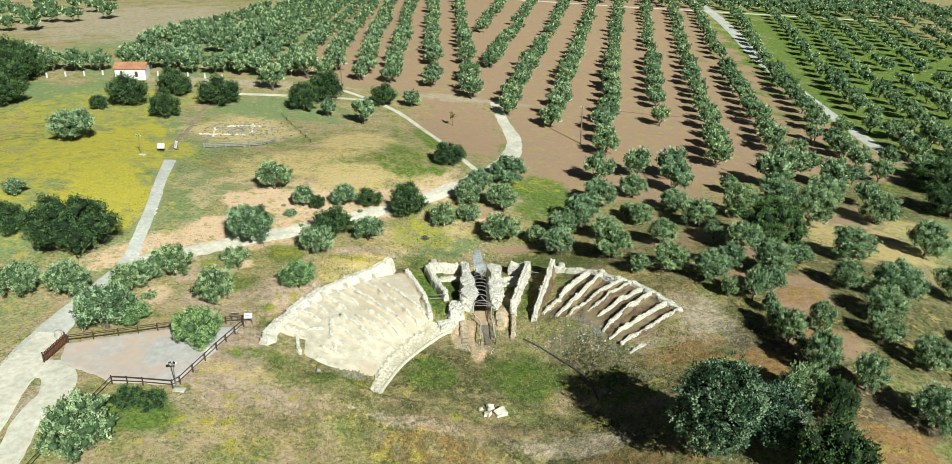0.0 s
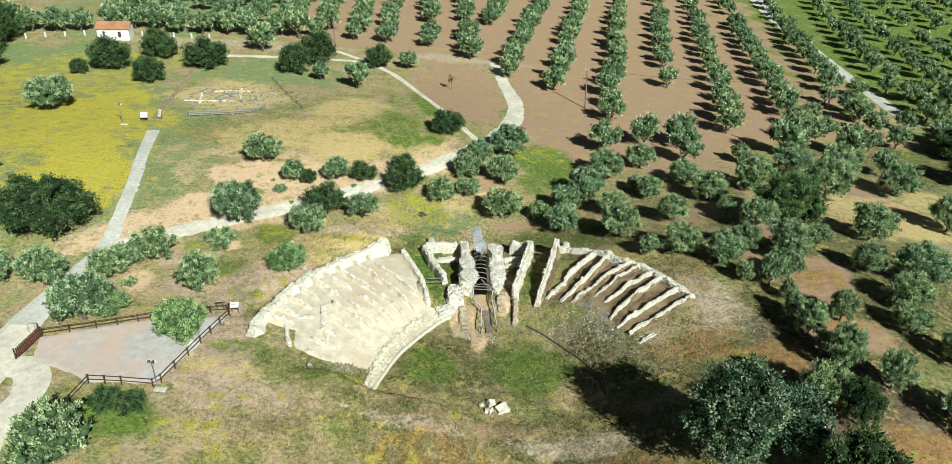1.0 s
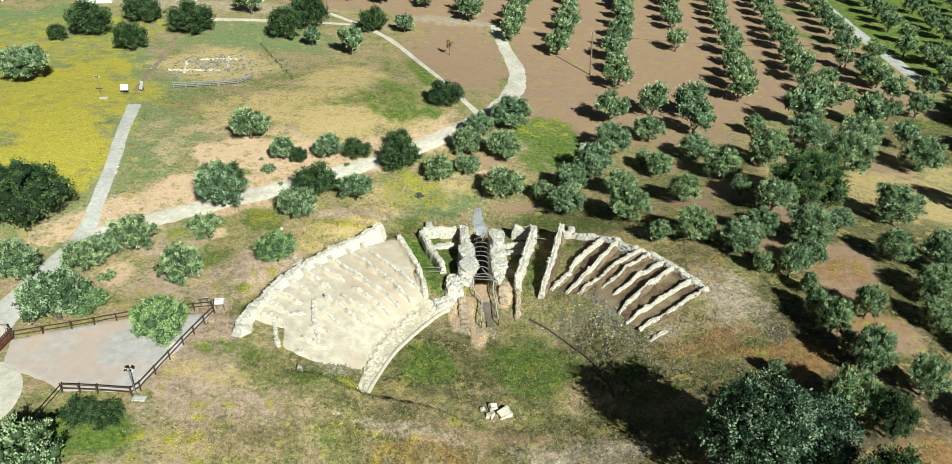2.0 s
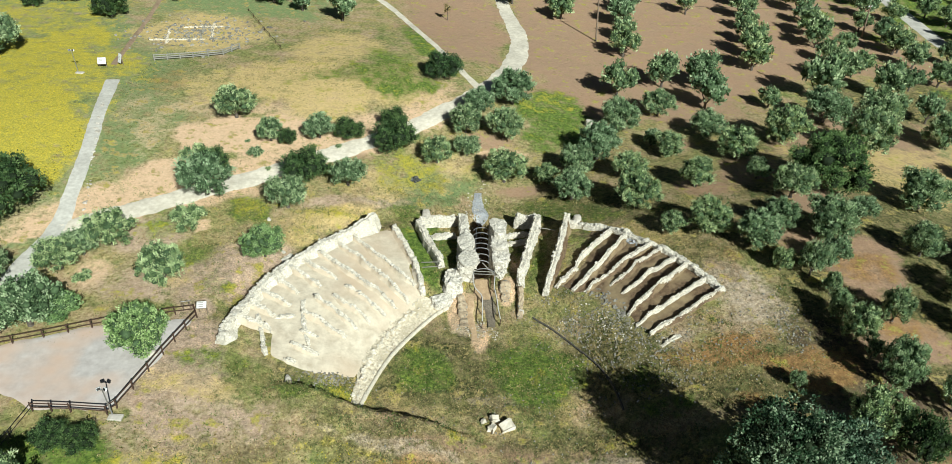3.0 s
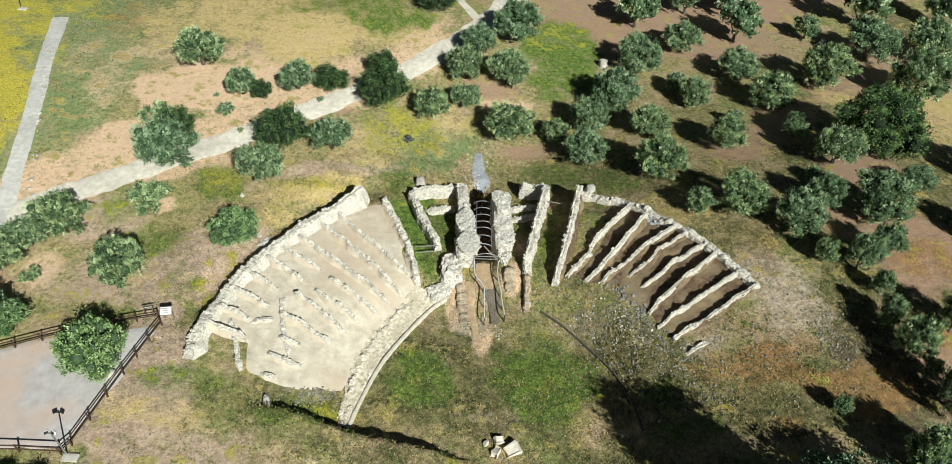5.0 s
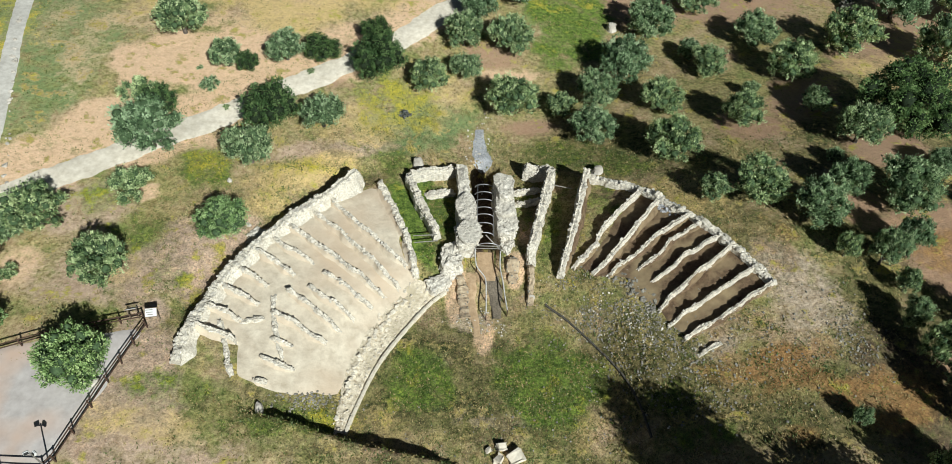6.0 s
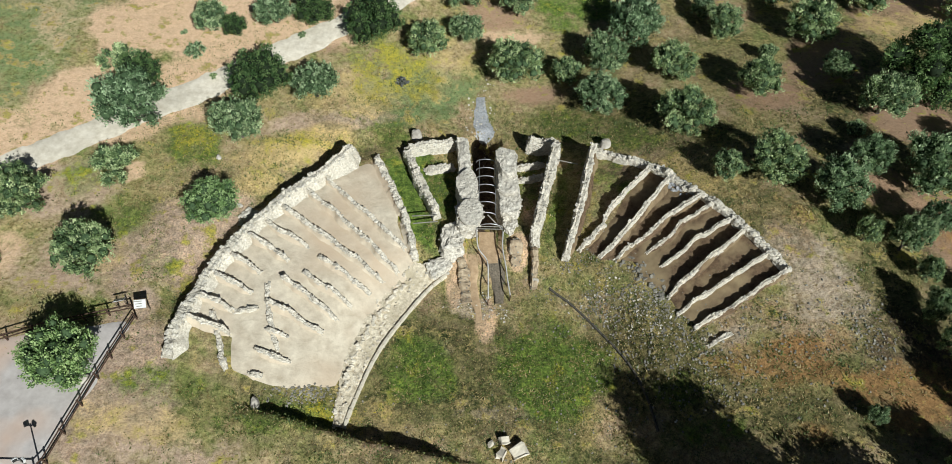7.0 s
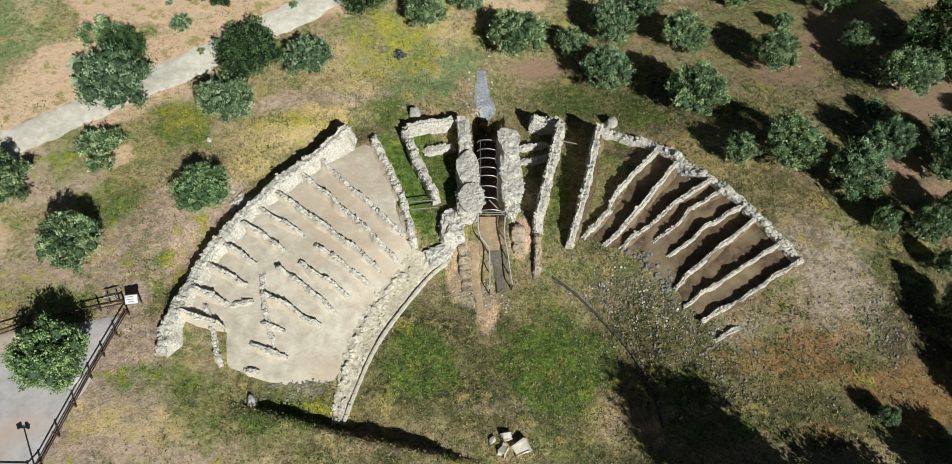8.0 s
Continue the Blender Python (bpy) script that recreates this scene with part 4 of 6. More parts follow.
def stone_bed(name, label, count, where, size, material=MASONRY, category="rubble", lift=0.3):
    """Loose stones thrown over an area given by a function of two random numbers."""
    rng = np.random.default_rng(len(name) + count)
    places = []
    for _ in range(count):
        x, y = where(rng)
        s = size * rng.uniform(0.4, 1.5) ** 1.3
        places.append((x, y, h1(x, y) + s * lift * 0.5, s, s * rng.uniform(0.6, 1), s * 0.55, rng.uniform(0, 3)))
    return tagged(stones_mesh(name, places, material, None, rng), label, category, kind="stuff")


def spot(cx, cy, a, b, turn=0.0):
    c, s = math.cos(radians(turn)), math.sin(radians(turn))

    def pick(rng):
        u, v = rng.normal(0, 0.5) * a, rng.normal(0, 0.5) * b
        return cx + u * c - v * s, cy + u * s + v * c
    return pick


BANDBED = plain("stony_earth", (0.32, 0.255, 0.165), (0.9, 0.81, 0.63), 3.2, relief=0.9, depth=0.12, stain=(0.5, 0.43, 0.3))


# curved stony band along the orchestra with a thin kerb on its inner side
def arc_band():
    inner = spline([(-9.4, 60.4, 0), (-8.8, 62.7, 0), (-7.7, 66.0, 0), (-6.2, 68.8, 0), (-3.8, 72.3, 0), (-2.2, 73.8, 0)], 0.2)
    outer = spline([(-10.3, 60.5, 0), (-10.2, 63.2, 0), (-9.8, 66.9, 0), (-8.5, 69.8, 0), (-6.7, 72.7, 0), (-5.2, 74.6, 0)], 0.2)
    rng = np.random.default_rng(5)
    n = min(len(inner), len(outer))
    at = lambda line, f: line[min(int(f * (len(line) - 1)), len(line) - 1)]
    verts, faces, places, cols = [], [], [], 12
    for i in range(n):
        f = i / (n - 1)
        a, b = at(inner, f), at(outer, f)
        for k in range(cols):
            u = k / (cols - 1)
            p = a.lerp(b, u * (1.0 + 0.1 * wobble(a.x, a.y, 1.1, 6.0)))
            g = h1(p.x, p.y)
            rise = math.sin(min(1.0, u * 1.25 + 0.05) * math.pi) * 0.13 + (0.14 if 0.6 < u < 0.75 and 0.2 < f < 0.85 else 0.0)
            z = g + 0.1 + rise + 0.1 * wobble(p.x, p.y, 1.7, 2.0) * math.sin(u * math.pi) + 0.05 * wobble(p.x, p.y, 5.0, 3.0)
            verts.append((p.x, p.y, z if 0 < k < cols - 1 else g - 0.05))
        for _ in range(3):
            u = rng.random()
            p = a.lerp(b, u)
            s = 0.04 + 0.13 * rng.random() ** 3
            places.append((p.x + rng.uniform(-0.2, 0.2), p.y + rng.uniform(-0.2, 0.2), h1(p.x, p.y) + 0.12 + math.sin(min(1.0, u * 1.25 + 0.05) * math.pi) * 0.13, s, s * 0.7, s * 0.5, rng.uniform(0, 3)))
        if 0.2 < f < 0.85:
            p = a.lerp(b, rng.uniform(0.62, 0.74))
            s = rng.uniform(0.1, 0.2)
            places.append((p.x, p.y, h1(p.x, p.y) + 0.26, s, s * 0.8, s * 0.6, rng.uniform(0, 3)))
    for i in range(n - 1):
        for k in range(cols - 1):
            a = i * cols + k
            faces.append((a, a + 1, a + cols + 1, a + cols))
    base = thing("stone_kerb_band", 0, 0, 0, "curved pale stony band edging the grassy orchestra", "stone kerb")
    mesh_object("bed", verts, faces, BANDBED, base, smooth_shade=True)
    tagged(stones_mesh("rubble", places, KERB, base, rng), kind="stuff")
    for p, q in zip(inner[::4], inner[4::4]):
        m, d = (p + q) / 2, q - p
        z = h1(m.x, m.y)
        bm = bmesh.new()
        box(bm, (0, 0, 0), (d.length * 0.97, 0.25 + rng.uniform(-0.03, 0.03), 0.5), None, 0.04)
        slab = part("slab", bm, KERB, base)
        slab.matrix_world = pose(m.x, m.y, z + 0.1 + rng.uniform(-0.03, 0.03), rng.uniform(-3, 3), rng.uniform(-3, 3), math.degrees(math.atan2(d.y, d.x)))


arc_band()


# low kerb on the other side of the orchestra, its stone coloured as the step's shadow
def east_kerb():
    line = spline([(6.2, 72.6, 0), (8.2, 70.8, 0), (10.2, 68.3, 0), (11.8, 65.8, 0), (12.8, 63.0, 0), (13.3, 60.2, 0)], 0.7)
    base = thing("stone_kerb", 0, 0, 0, "low curved kerb along the orchestra edge, coloured dark as its step's shadow", "stone kerb")
    rng = np.random.default_rng(8)
    for p, q in zip(line, line[1:]):
        m, d = (p + q) / 2, q - p
        bm = bmesh.new()
        box(bm, (0, 0, 0), (d.length * 0.98, 0.16, 0.55), None, 0.03)
        slab = part("kerb_stone", bm, SHADEKERB, base)
        slab.matrix_world = pose(m.x, m.y, h1(m.x, m.y) - 0.12 + rng.uniform(-0.03, 0.03), 0, rng.uniform(-2, 2), math.degrees(math.atan2(d.y, d.x)))


east_kerb()
def clusters(seed, count, where, reach):
    """Places gathered round a number of chance centres."""
    rng0 = np.random.default_rng(seed)
    centres = [where(rng0) for _ in range(count)]

    def pick(rng):
        x, y = centres[int(rng.integers(count))]
        return x + rng.normal(0, reach), y + rng.normal(0, reach)
    return pick


stone_bed("wall_end_stones", "fallen stones along the lower ends of the east walls", 110, lambda rng: (lambda f, d: (12.3 + 2.5 * f + d, 73.9 - 3.8 * f + 0.6 * d))(rng.random(), rng.normal(0, 0.35)), 0.1, FIELDSTONE)
stone_bed("grey_rubble", "bluish grey stones heaped inside the ring wall", 90, spot(17.0, 80.1, 0.8, 0.6, -40), 0.13, GREYGRAVEL)
stone_bed("rubble_slope", "loose pale rubble on the eastern slope", 260, clusters(3, 60, spot(12.2, 69.6, 7.5, 2.8, -48), 0.45), 0.05)
stone_bed("slope_stones", "grey stones half sunk in the eastern slope", 1500, clusters(4, 70, spot(12.4, 69.2, 8.0, 3.2, -48), 0.6), 0.05, FIELDSTONE)
stone_bed("scattered_stones", "small stones scattered on bare ground", 600, spot(19, 66, 9, 6, 20), 0.06, FIELDSTONE)
stone_bed("pebbles", "pale pebbles along the sandy floor edge", 240, spot(-12.2, 62.6, 2.6, 0.9, 10), 0.06, FIELDSTONE)
stone_bed("stones", "loose stones by the passage mouth", 110, clusters(9, 14, spot(1.0, 70.4, 3.0, 1.0), 0.3), 0.05)
stone_bed("strip_stones", "pale stones strewn along the gravel strip", 90, spot(0.5, 91.5, 1.2, 4.0), 0.07)
stone_bed("stone_heap", "stones piled under an olive tree", 90, spot(-19.0, 77.6, 0.8, 0.9), 0.16)
stone_bed("far_stones", "pale foundation stones of a second dig", 260, spot(-45, 133, 9, 7), 0.13, FIELDSTONE)
stone_bed("far_rubble", "weathered stones of a second dig", 300, spot(-45, 133, 10, 8), 0.17, FIELDSTONE)
for pts in ([(-52, 128), (-44, 130)], [(-49, 135), (-42, 137)], [(-49, 127), (-51, 134)], [(-43, 130), (-45, 138)]):
    rubble_wall(pts, 0.4, [0.2, 0.12], "low pale foundation wall of a second dig", group="second dig walls", stone=0.16, skin=BANDBED)
stone_bed("edge_stones", "small white stones lining the footpath", 30, lambda rng: (lambda f: (-49.6 + 8.2 * f + 0.9 + rng.uniform(-0.2, 0.2), 104.5 - 25 * f))(rng.random()), 0.16, BOULDER)
stone_bed("grey_stones", "grey stones heaped at the edge of the trees", 220, spot(28.2, 66.0, 1.8, 3.2, 10), 0.06, FIELDSTONE)
stone_bed("orchestra_stones", "small stones on the dry orchestra ground", 260, spot(6, 60, 12, 8), 0.05, FIELDSTONE)


# ---- trees
def crown_mesh(name, seed, leaves, leaf, lobes, spread, rise, middle, material, core=0.8, core_detail=2, spiky=0.0, each=18, tuft=0.13, heart=0.72, lobe=(0.28, 0.46), reach=(0.58, 0.8)):
    """A crown of leafy lobes round solid filler cores coloured as the shade inside, in one mesh. Returns mesh data
    (leaves first, core second).
    """
    rng = np.random.default_rng(seed)
    centres, radii = [(0.0, 0.0, middle)], [min(spread, rise) * heart]
    for k in range(lobes):
        a = k * 2.399 + rng.uniform(-0.4, 0.4)
        el = rng.uniform(-0.55, 1.0)
        d = rng.uniform(*reach)
        ce = math.sqrt(max(0.0, 1 - el * el))
        centres.append((math.cos(a) * ce * spread * d, math.sin(a) * ce * spread * d, middle + el * rise * d))
        radii.append(min(spread, rise) * rng.uniform(*lobe))
    centres, radii = np.array(centres), np.array(radii)
    share = radii ** 2 / (radii ** 2).sum()
    tufts_wanted = max(12, leaves // each)
    which = rng.choice(len(radii), tufts_wanted * 4, p=share)
    d = rng.normal(size=(tufts_wanted * 4, 3))
    d /= np.linalg.norm(d, axis=1)[:, None]
    p = centres[which] + d * radii[which][:, None] * rng.uniform(0.9, 1.1, (tufts_wanted * 4, 1))
    gap = np.min(np.linalg.norm(p[:, None] - centres[None], axis=2) / radii[None], axis=1)
    keep = (gap > 0.86) & (p[:, 2] > 0.3)
    p, d = p[keep][:tufts_wanted], d[keep][:tufts_wanted]
    shade = np.repeat(rng.random(len(p)), each)
    p, d = np.repeat(p, each, 0), np.repeat(d, each, 0)
    n = len(p)
    p = p + rng.normal(0, tuft, (n, 3))
    out = d + rng.normal(0, 0.5, (n, 3)) + (0, 0, 0.3 + spiky)
    out /= np.linalg.norm(out, axis=1)[:, None]
    side = np.cross(out, rng.normal(size=(n, 3)))
    side /= np.linalg.norm(side, axis=1)[:, None]
    nor = np.cross(out, side)
    size = leaf * rng.uniform(0.6, 1.4, (n, 1))
    w = size * 0.3
    a, tip = p - out * size * 0.35, p + out * size * 0.65
    mid = p + out * size * 0.1 + nor * size * 0.1
    verts = np.stack([a, mid + side * w, tip, mid - side * w], 1).reshape(-1, 3)
    faces = [tuple(range(4 * i, 4 * i + 4)) for i in range(n)]
    v0, f0 = [], []
    bm = bmesh.new()
    bmesh.ops.create_icosphere(bm, subdivisions=core_detail, radius=1.0)
    sv = np.array([q.co[:] for q in bm.verts])
    sf = [[q.index for q in g.verts] for g in bm.faces]
    bm.free()
    base = len(verts)
    extra = []
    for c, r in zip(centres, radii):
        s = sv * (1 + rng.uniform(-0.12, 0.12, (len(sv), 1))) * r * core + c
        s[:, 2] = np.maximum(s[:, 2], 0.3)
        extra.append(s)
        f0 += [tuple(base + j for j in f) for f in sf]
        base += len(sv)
    me = bpy.data.meshes.new(name)
    allv = np.concatenate([verts] + extra)
    me.from_pydata([tuple(map(float, v)) for v in allv], [], faces + f0)
    me.materials.append(material)
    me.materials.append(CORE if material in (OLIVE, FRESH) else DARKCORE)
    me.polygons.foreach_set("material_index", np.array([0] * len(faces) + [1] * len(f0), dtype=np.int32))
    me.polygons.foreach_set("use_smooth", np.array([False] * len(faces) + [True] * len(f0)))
    at = me.attributes.new("tuft", "FLOAT", "FACE")
    at.data.foreach_set("value", np.concatenate([shade, np.zeros(len(f0))]).astype(np.float32))
    return me


def trunk_mesh(name, seed, top, girth, spread):
    rng = np.random.default_rng(seed)
    bm = bmesh.new()
    fork = top * 0.45
    rod(bm, (0, 0, -0.3), (0.05, 0.0, fork), girth * 1.3, girth * 0.85, 8)
    for k in range(4):
        a = k * 1.6 + rng.uniform(-0.4, 0.4)
        rod(bm, (0.05, 0, fork - 0.1), (math.cos(a) * spread * 0.5, math.sin(a) * spread * 0.5, top * rng.uniform(0.85, 1.2)), girth * 0.6, girth * 0.25, 6)
    me = bpy.data.meshes.new(name)
    bm.to_mesh(me)
    bm.free()
    me.materials.append(BARK)
    return me


def make_kind(name, label, category, group, seeds, trunk, **crown):
    """Several masters of one kind of tree, each a crown of about 5 m across with its trunk, standing at the origin until copied."""
    made = []
    for s in seeds:
        made.append((trunk_mesh("trunk", s, *trunk), crown_mesh("crown", s, **crown)))
    return {"name": name, "label": label, "category": category, "group": group, "meshes": made}


def plant(kind, x, y, across, k, tall=1.0, label="", turn=None):
    trunk, crown = kind["meshes"][k % len(kind["meshes"])]
    s = across / 5.0
    base = new(kind["name"])
    base.empty_display_size = 0.3
    spin = (k * 137.5 + x * 31) % 360 if turn is None else turn
    base.matrix_world = pose(x, y, h1(x, y), 0, 0, spin) @ Matrix.Diagonal((s, s, s * tall, 1))
    tagged(base, label or kind["label"], kind["category"], kind["group"])
    for nm, me in (("trunk", trunk), ("crown", crown)):
        ob = new(nm, me)
        ob.parent = base
    return base


OLIVES = make_kind("olive_tree", "silvery green olive tree with a rounded crown on bare earth", "olive tree", "olive trees", (1, 2, 3, 4, 5, 6), (1.6, 0.2, 2.2),
                   core_detail=1, leaves=7600, leaf=0.185, lobes=46, each=18, tuft=0.13, spread=2.5, rise=1.9, middle=2.3, spiky=0.9, core=0.7, heart=0.6, lobe=(0.17, 0.36), reach=(0.58, 0.95), material=OLIVE)
ROW_OLIVES = make_kind("olive_tree", "grey-green olive tree in a straight orchard row", "olive tree", "orchard rows", (11, 12, 13, 14), (1.8, 0.18, 2.0),
                       leaves=1500, leaf=0.34, lobes=24, each=10, tuft=0.17, lobe=(0.2, 0.4), reach=(0.55, 0.92), spiky=0.6, spread=2.4, rise=1.8, middle=2.7, material=OLIVE, core_detail=1, core=0.85)
DARKS = make_kind("broadleaf_tree", "dense dark green broadleaf tree", "tree", "dark trees", (21, 22, 23), (1.6, 0.2, 2.0),
                  core_detail=1, leaves=7000, leaf=0.18, lobes=30, each=14, tuft=0.14, lobe=(0.2, 0.42), reach=(0.58, 0.9), spread=2.4, rise=1.9, middle=2.0, material=BROADLEAF, core=0.74, heart=0.64)
FRESHES = make_kind("leafy_tree", "bright green leafy tree with a low dense crown", "tree", "bright green trees", (31, 32, 33), (1.3, 0.16, 1.8),
                    core_detail=1, leaves=8000, leaf=0.17, lobes=34, each=14, tuft=0.13, lobe=(0.2, 0.4), reach=(0.58, 0.9), spread=2.45, rise=1.8, middle=1.9, material=FRESH, core=0.74)
SHRUBS = make_kind("shrub", "low grey-green shrub on dry ground", "shrub", "shrubs", (41, 42), (0.7, 0.08, 1.6),
                   leaves=4200, leaf=0.19, lobes=16, lobe=(0.2, 0.42), reach=(0.55, 0.9), spread=2.3, rise=1.1, middle=0.9, material=OLIVE, core=0.7)

WEST_OLIVES = [(-31.2, 103.0, 5.3), (-30.0, 86.6, 5.7), (-20.9, 85.7, 4.3), (-15.1, 91.4, 4.2), (-25.7, 98.4, 3.3), (-20.0, 100.2, 4.0), (-5.0, 98.5, 3.9), (-1.5, 105.4, 4.1), (-1.2, 100.7, 3.4), (0.2, 110.1, 4.2),
               (4.9, 114.3, 6.2), (3.6, 105.2, 4.9), (-29.6, 71.9, 4.3), (-36.5, 76.9, 4.7), (-38.6, 75.0, 3.3), (-39.7, 72.7, 4.1), (-50.0, 68.5, 4.6), (-45.2, 69.8, 4.6), (-38.8, 65.0, 6.0), (-32.3, 46.6, 5.6), (-69.4, 117.7, 7.0), (-48.2, 164.1, 6.4),
               (-24.2, 143.5, 5.1), (-15.9, 160.9, 4.2), (-32.1, 147.5, 3.9), (-62.5, 89.8, 2.9)]
EAST_OLIVES = [(3.6, 96.0, 5.4), (8.7, 95.7, 3.2), (12.4, 97.0, 4.6), (11.5, 91.3, 4.7), (18.3, 87.1, 5.1), (18.8, 95.6, 4.8), (15.7, 101.2, 6.0), (21.3, 121.7, 6.1), (19.7, 109.9, 6.2), (29.3, 127.2, 6.2), (26.5, 115.9, 5.2),
               (25.1, 102.2, 4.2), (23.6, 105.4, 2.7), (35.8, 128.2, 7.0), (34.4, 119.3, 6.3), (31.9, 108.8, 5.4), (26.1, 92.1, 4.5), (28.5, 97.7, 1.9), (33.6, 101.4, 5.4), (20.7, 80.9, 2.9), (24.3, 80.7, 5.1), (28.5, 77.8, 4.7), (31.9, 81.0, 3.8)]
FAR_EAST_OLIVES = [(44.8, 121.5, 4.3), (42.2, 107.7, 6.6), (53.7, 125.7, 7.5), (51.3, 116.4, 7.0), (34.0, 94.3, 3.3), (32.7, 85.5, 1.9), (35.9, 88.5, 5.2), (52.4, 105.6, 7.2), (59.7, 116.6, 7.6), (66.2, 128.3, 6.5), (60.8, 134.2, 7.2),
                   (36.3, 79.5, 5.7), (32.1, 72.8, 3.0), (34.7, 74.3, 3.0), (29.6, 73.7, 2.1), (42.0, 84.1, 3.4), (33.0, 70.2, 1.9), (32.4, 67.2, 2.3), (33.0, 64.2, 3.2), (37.2, 66.6, 3.2), (26.7, 59.8, 1.5), (33.6, 62.3, 1.6)]
NEAR_EAST_OLIVES = [(34.2, 59.4, 3.9), (37.6, 56.6, 3.8), (46.0, 60.9, 5.0), (49.9, 75.4, 7.6), (44.6, 76.8, 4.4), (50.6, 88.2, 6.4), (66.2, 96.6, 6.3), (65.7, 109.7, 6.2), (43.4, 65.4, 4.6), (45.6, 69.8, 5.6), (56, 66, 6.0), (60, 80, 5.5), (52, 55, 6.5), (42, 52, 6)]
ROADSIDE_OLIVES = [(66.9, 139.3, 5.2), (77.9, 143.0, 5.4), (68.0, 118.7, 4.9), (78.8, 150.8, 5.2), (95.1, 173.1, 5.5), (86.1, 169.6, 5.4), (78.2, 134.6, 5.2), (71.9, 132.0, 4.3), (94.3, 153.4, 6.4), (103.4, 161.4, 7.2), (88.5, 137.8, 6.2), (99.9, 168.1, 5.5), (85.7, 145.9, 4.8), (76.3, 162.2, 5.1), (67.4, 148.5, 4.6)]
for rows in (WEST_OLIVES, EAST_OLIVES, FAR_EAST_OLIVES, NEAR_EAST_OLIVES, ROADSIDE_OLIVES):
    for k, (x, y, across) in enumerate(rows):
        plant(OLIVES if y < 118 else ROW_OLIVES, x, y, across * (0.8 if x > 36 and y < 76 else 0.92 if x > 8 else 1.0), k, (1.45 if x > 26 and y < 76 and across < 4 else 0.9) + 0.2 * ((k * 7) % 5) / 4, "small young olive tree with a loose crown" if across < 3 else "")

for k, (x, y, across, tall) in enumerate([(-30.6, 91.1, 3.6, 1.0), (-19.9, 91.3, 5.7, 0.85), (-23.5, 98.1, 2.4, 1.1), (-16.3, 101.0, 3.8, 0.9), (-10.3, 100.0, 5.8, 0.85), (-11.0, 104.2, 3.6, 1.0), (-5.2, 119.5, 5.5, 0.95), (-73.0, 145.9, 8.2, 0.9),
                                          (-62.1, 138.2, 5.9, 1.0), (-66.9, 155.1, 7.3, 1.0), (-55.8, 150.3, 8.3, 0.85), (-77.1, 141.5, 3.5, 1.0), (-57.7, 80.3, 5.0, 0.9), (-103, 152, 9, 1.0), (-104, 158, 9, 1.1), (-106, 165, 9, 1.1), (-97, 143.5, 8, 0.9), (-112, 168, 9, 1.2), (-108, 148, 9, 1.1), (87.2, 130.5, 8, 0.9), (82, 117.5, 8, 0.85), (95.5, 139, 8.5, 0.9), (91, 122, 8, 0.9), (-37.9, 150.8, 6.7, 1.1), (-35.2, 159.3, 8.0, 1.1), (-22.1, 159.7, 6.0, 1.0)]):
    plant(DARKS, x, y, across, k, tall)
LUSHLEAF = foliage("lush_leaves", (0.025, 0.06, 0.018), (0.1, 0.18, 0.055), (0.28, 0.4, 0.15))
LUSH = make_kind("leafy_tree", "big lush green tree among the olives", "tree", "bright green trees", (35,), (1.6, 0.18, 2.0),
                 core_detail=1, leaves=18000, leaf=0.12, lobes=60, each=16, tuft=0.1, lobe=(0.16, 0.32), reach=(0.6, 0.95), spread=2.5, rise=2.0, middle=2.2, material=LUSHLEAF, core=0.74, heart=0.66)
plant(LUSH, 40.7, 91.3, 8.4, 0, 1.0)
WIDE = make_kind("broadleaf_tree", "broad dark green tree at the edge of the meadow", "tree", "dark trees", (36,), (1.6, 0.18, 2.0),
                 core_detail=1, leaves=18000, leaf=0.12, lobes=60, each=16, tuft=0.1, lobe=(0.16, 0.32), reach=(0.6, 0.95), spread=2.5, rise=2.0, middle=2.1, material=BROADLEAF, core=0.74, heart=0.66)
plant(WIDE, -49.1, 78.8, 9.6, 0, 0.88)
for k, (x, y) in enumerate([(-31.2, 53.0), (-28.9, 52.8)]):
    plant(DARKS, x, y, 2.8, k, 0.7, "dark green shrub in the grassy corner")
# The palest leaf tone paints in sun glints; roughness is as for other leaves.
BIGLEAF = foliage("dark_leaves_painted_glints", (0.014, 0.036, 0.016), (0.06, 0.12, 0.055), (0.38, 0.48, 0.3))
BIG = make_kind("broadleaf_tree", "tall spreading dark green tree casting a long shadow", "tree", "dark trees", (25,), (3.0, 0.2, 2.0),
                leaves=24000, leaf=0.18, lobes=120, each=14, tuft=0.14, spread=2.6, rise=4.2, middle=3.95, material=BIGLEAF, core=0.5, core_detail=1, heart=0.45, lobe=(0.14, 0.3), reach=(0.45, 1.0))
plant(BIG, 21.3, 49.6, 6.1, 0, 1.03)
LOW = make_kind("broadleaf_tree", "lower dark green tree beside a tall one", "tree", "dark trees", (26,), (1.6, 0.16, 2.0),
                leaves=13000, leaf=0.16, lobes=70, each=14, tuft=0.14, spread=2.6, rise=1.9, middle=2.0, material=BIGLEAF, core=0.5, core_detail=1, heart=0.4, lobe=(0.18, 0.34), reach=(0.45, 0.95))
plant(LOW, 26.2, 51.0, 6.4, 0, 0.95)
plant(DARKS, 29.4, 45.2, 5.6, 1, 1.3, "dark green tree on the reddish slope")
# Extra tree, added to enlarge the shadow patch on the slope.
plant(DARKS, 32.8, 52.2, 3.2, 2, 1.7, "added dark green tree shading the slope beside a stone stump")
plant(OLIVES, 30.8, 54.8, 4.2, 2, 1.15, "tall pale green olive tree beside a dark tree")
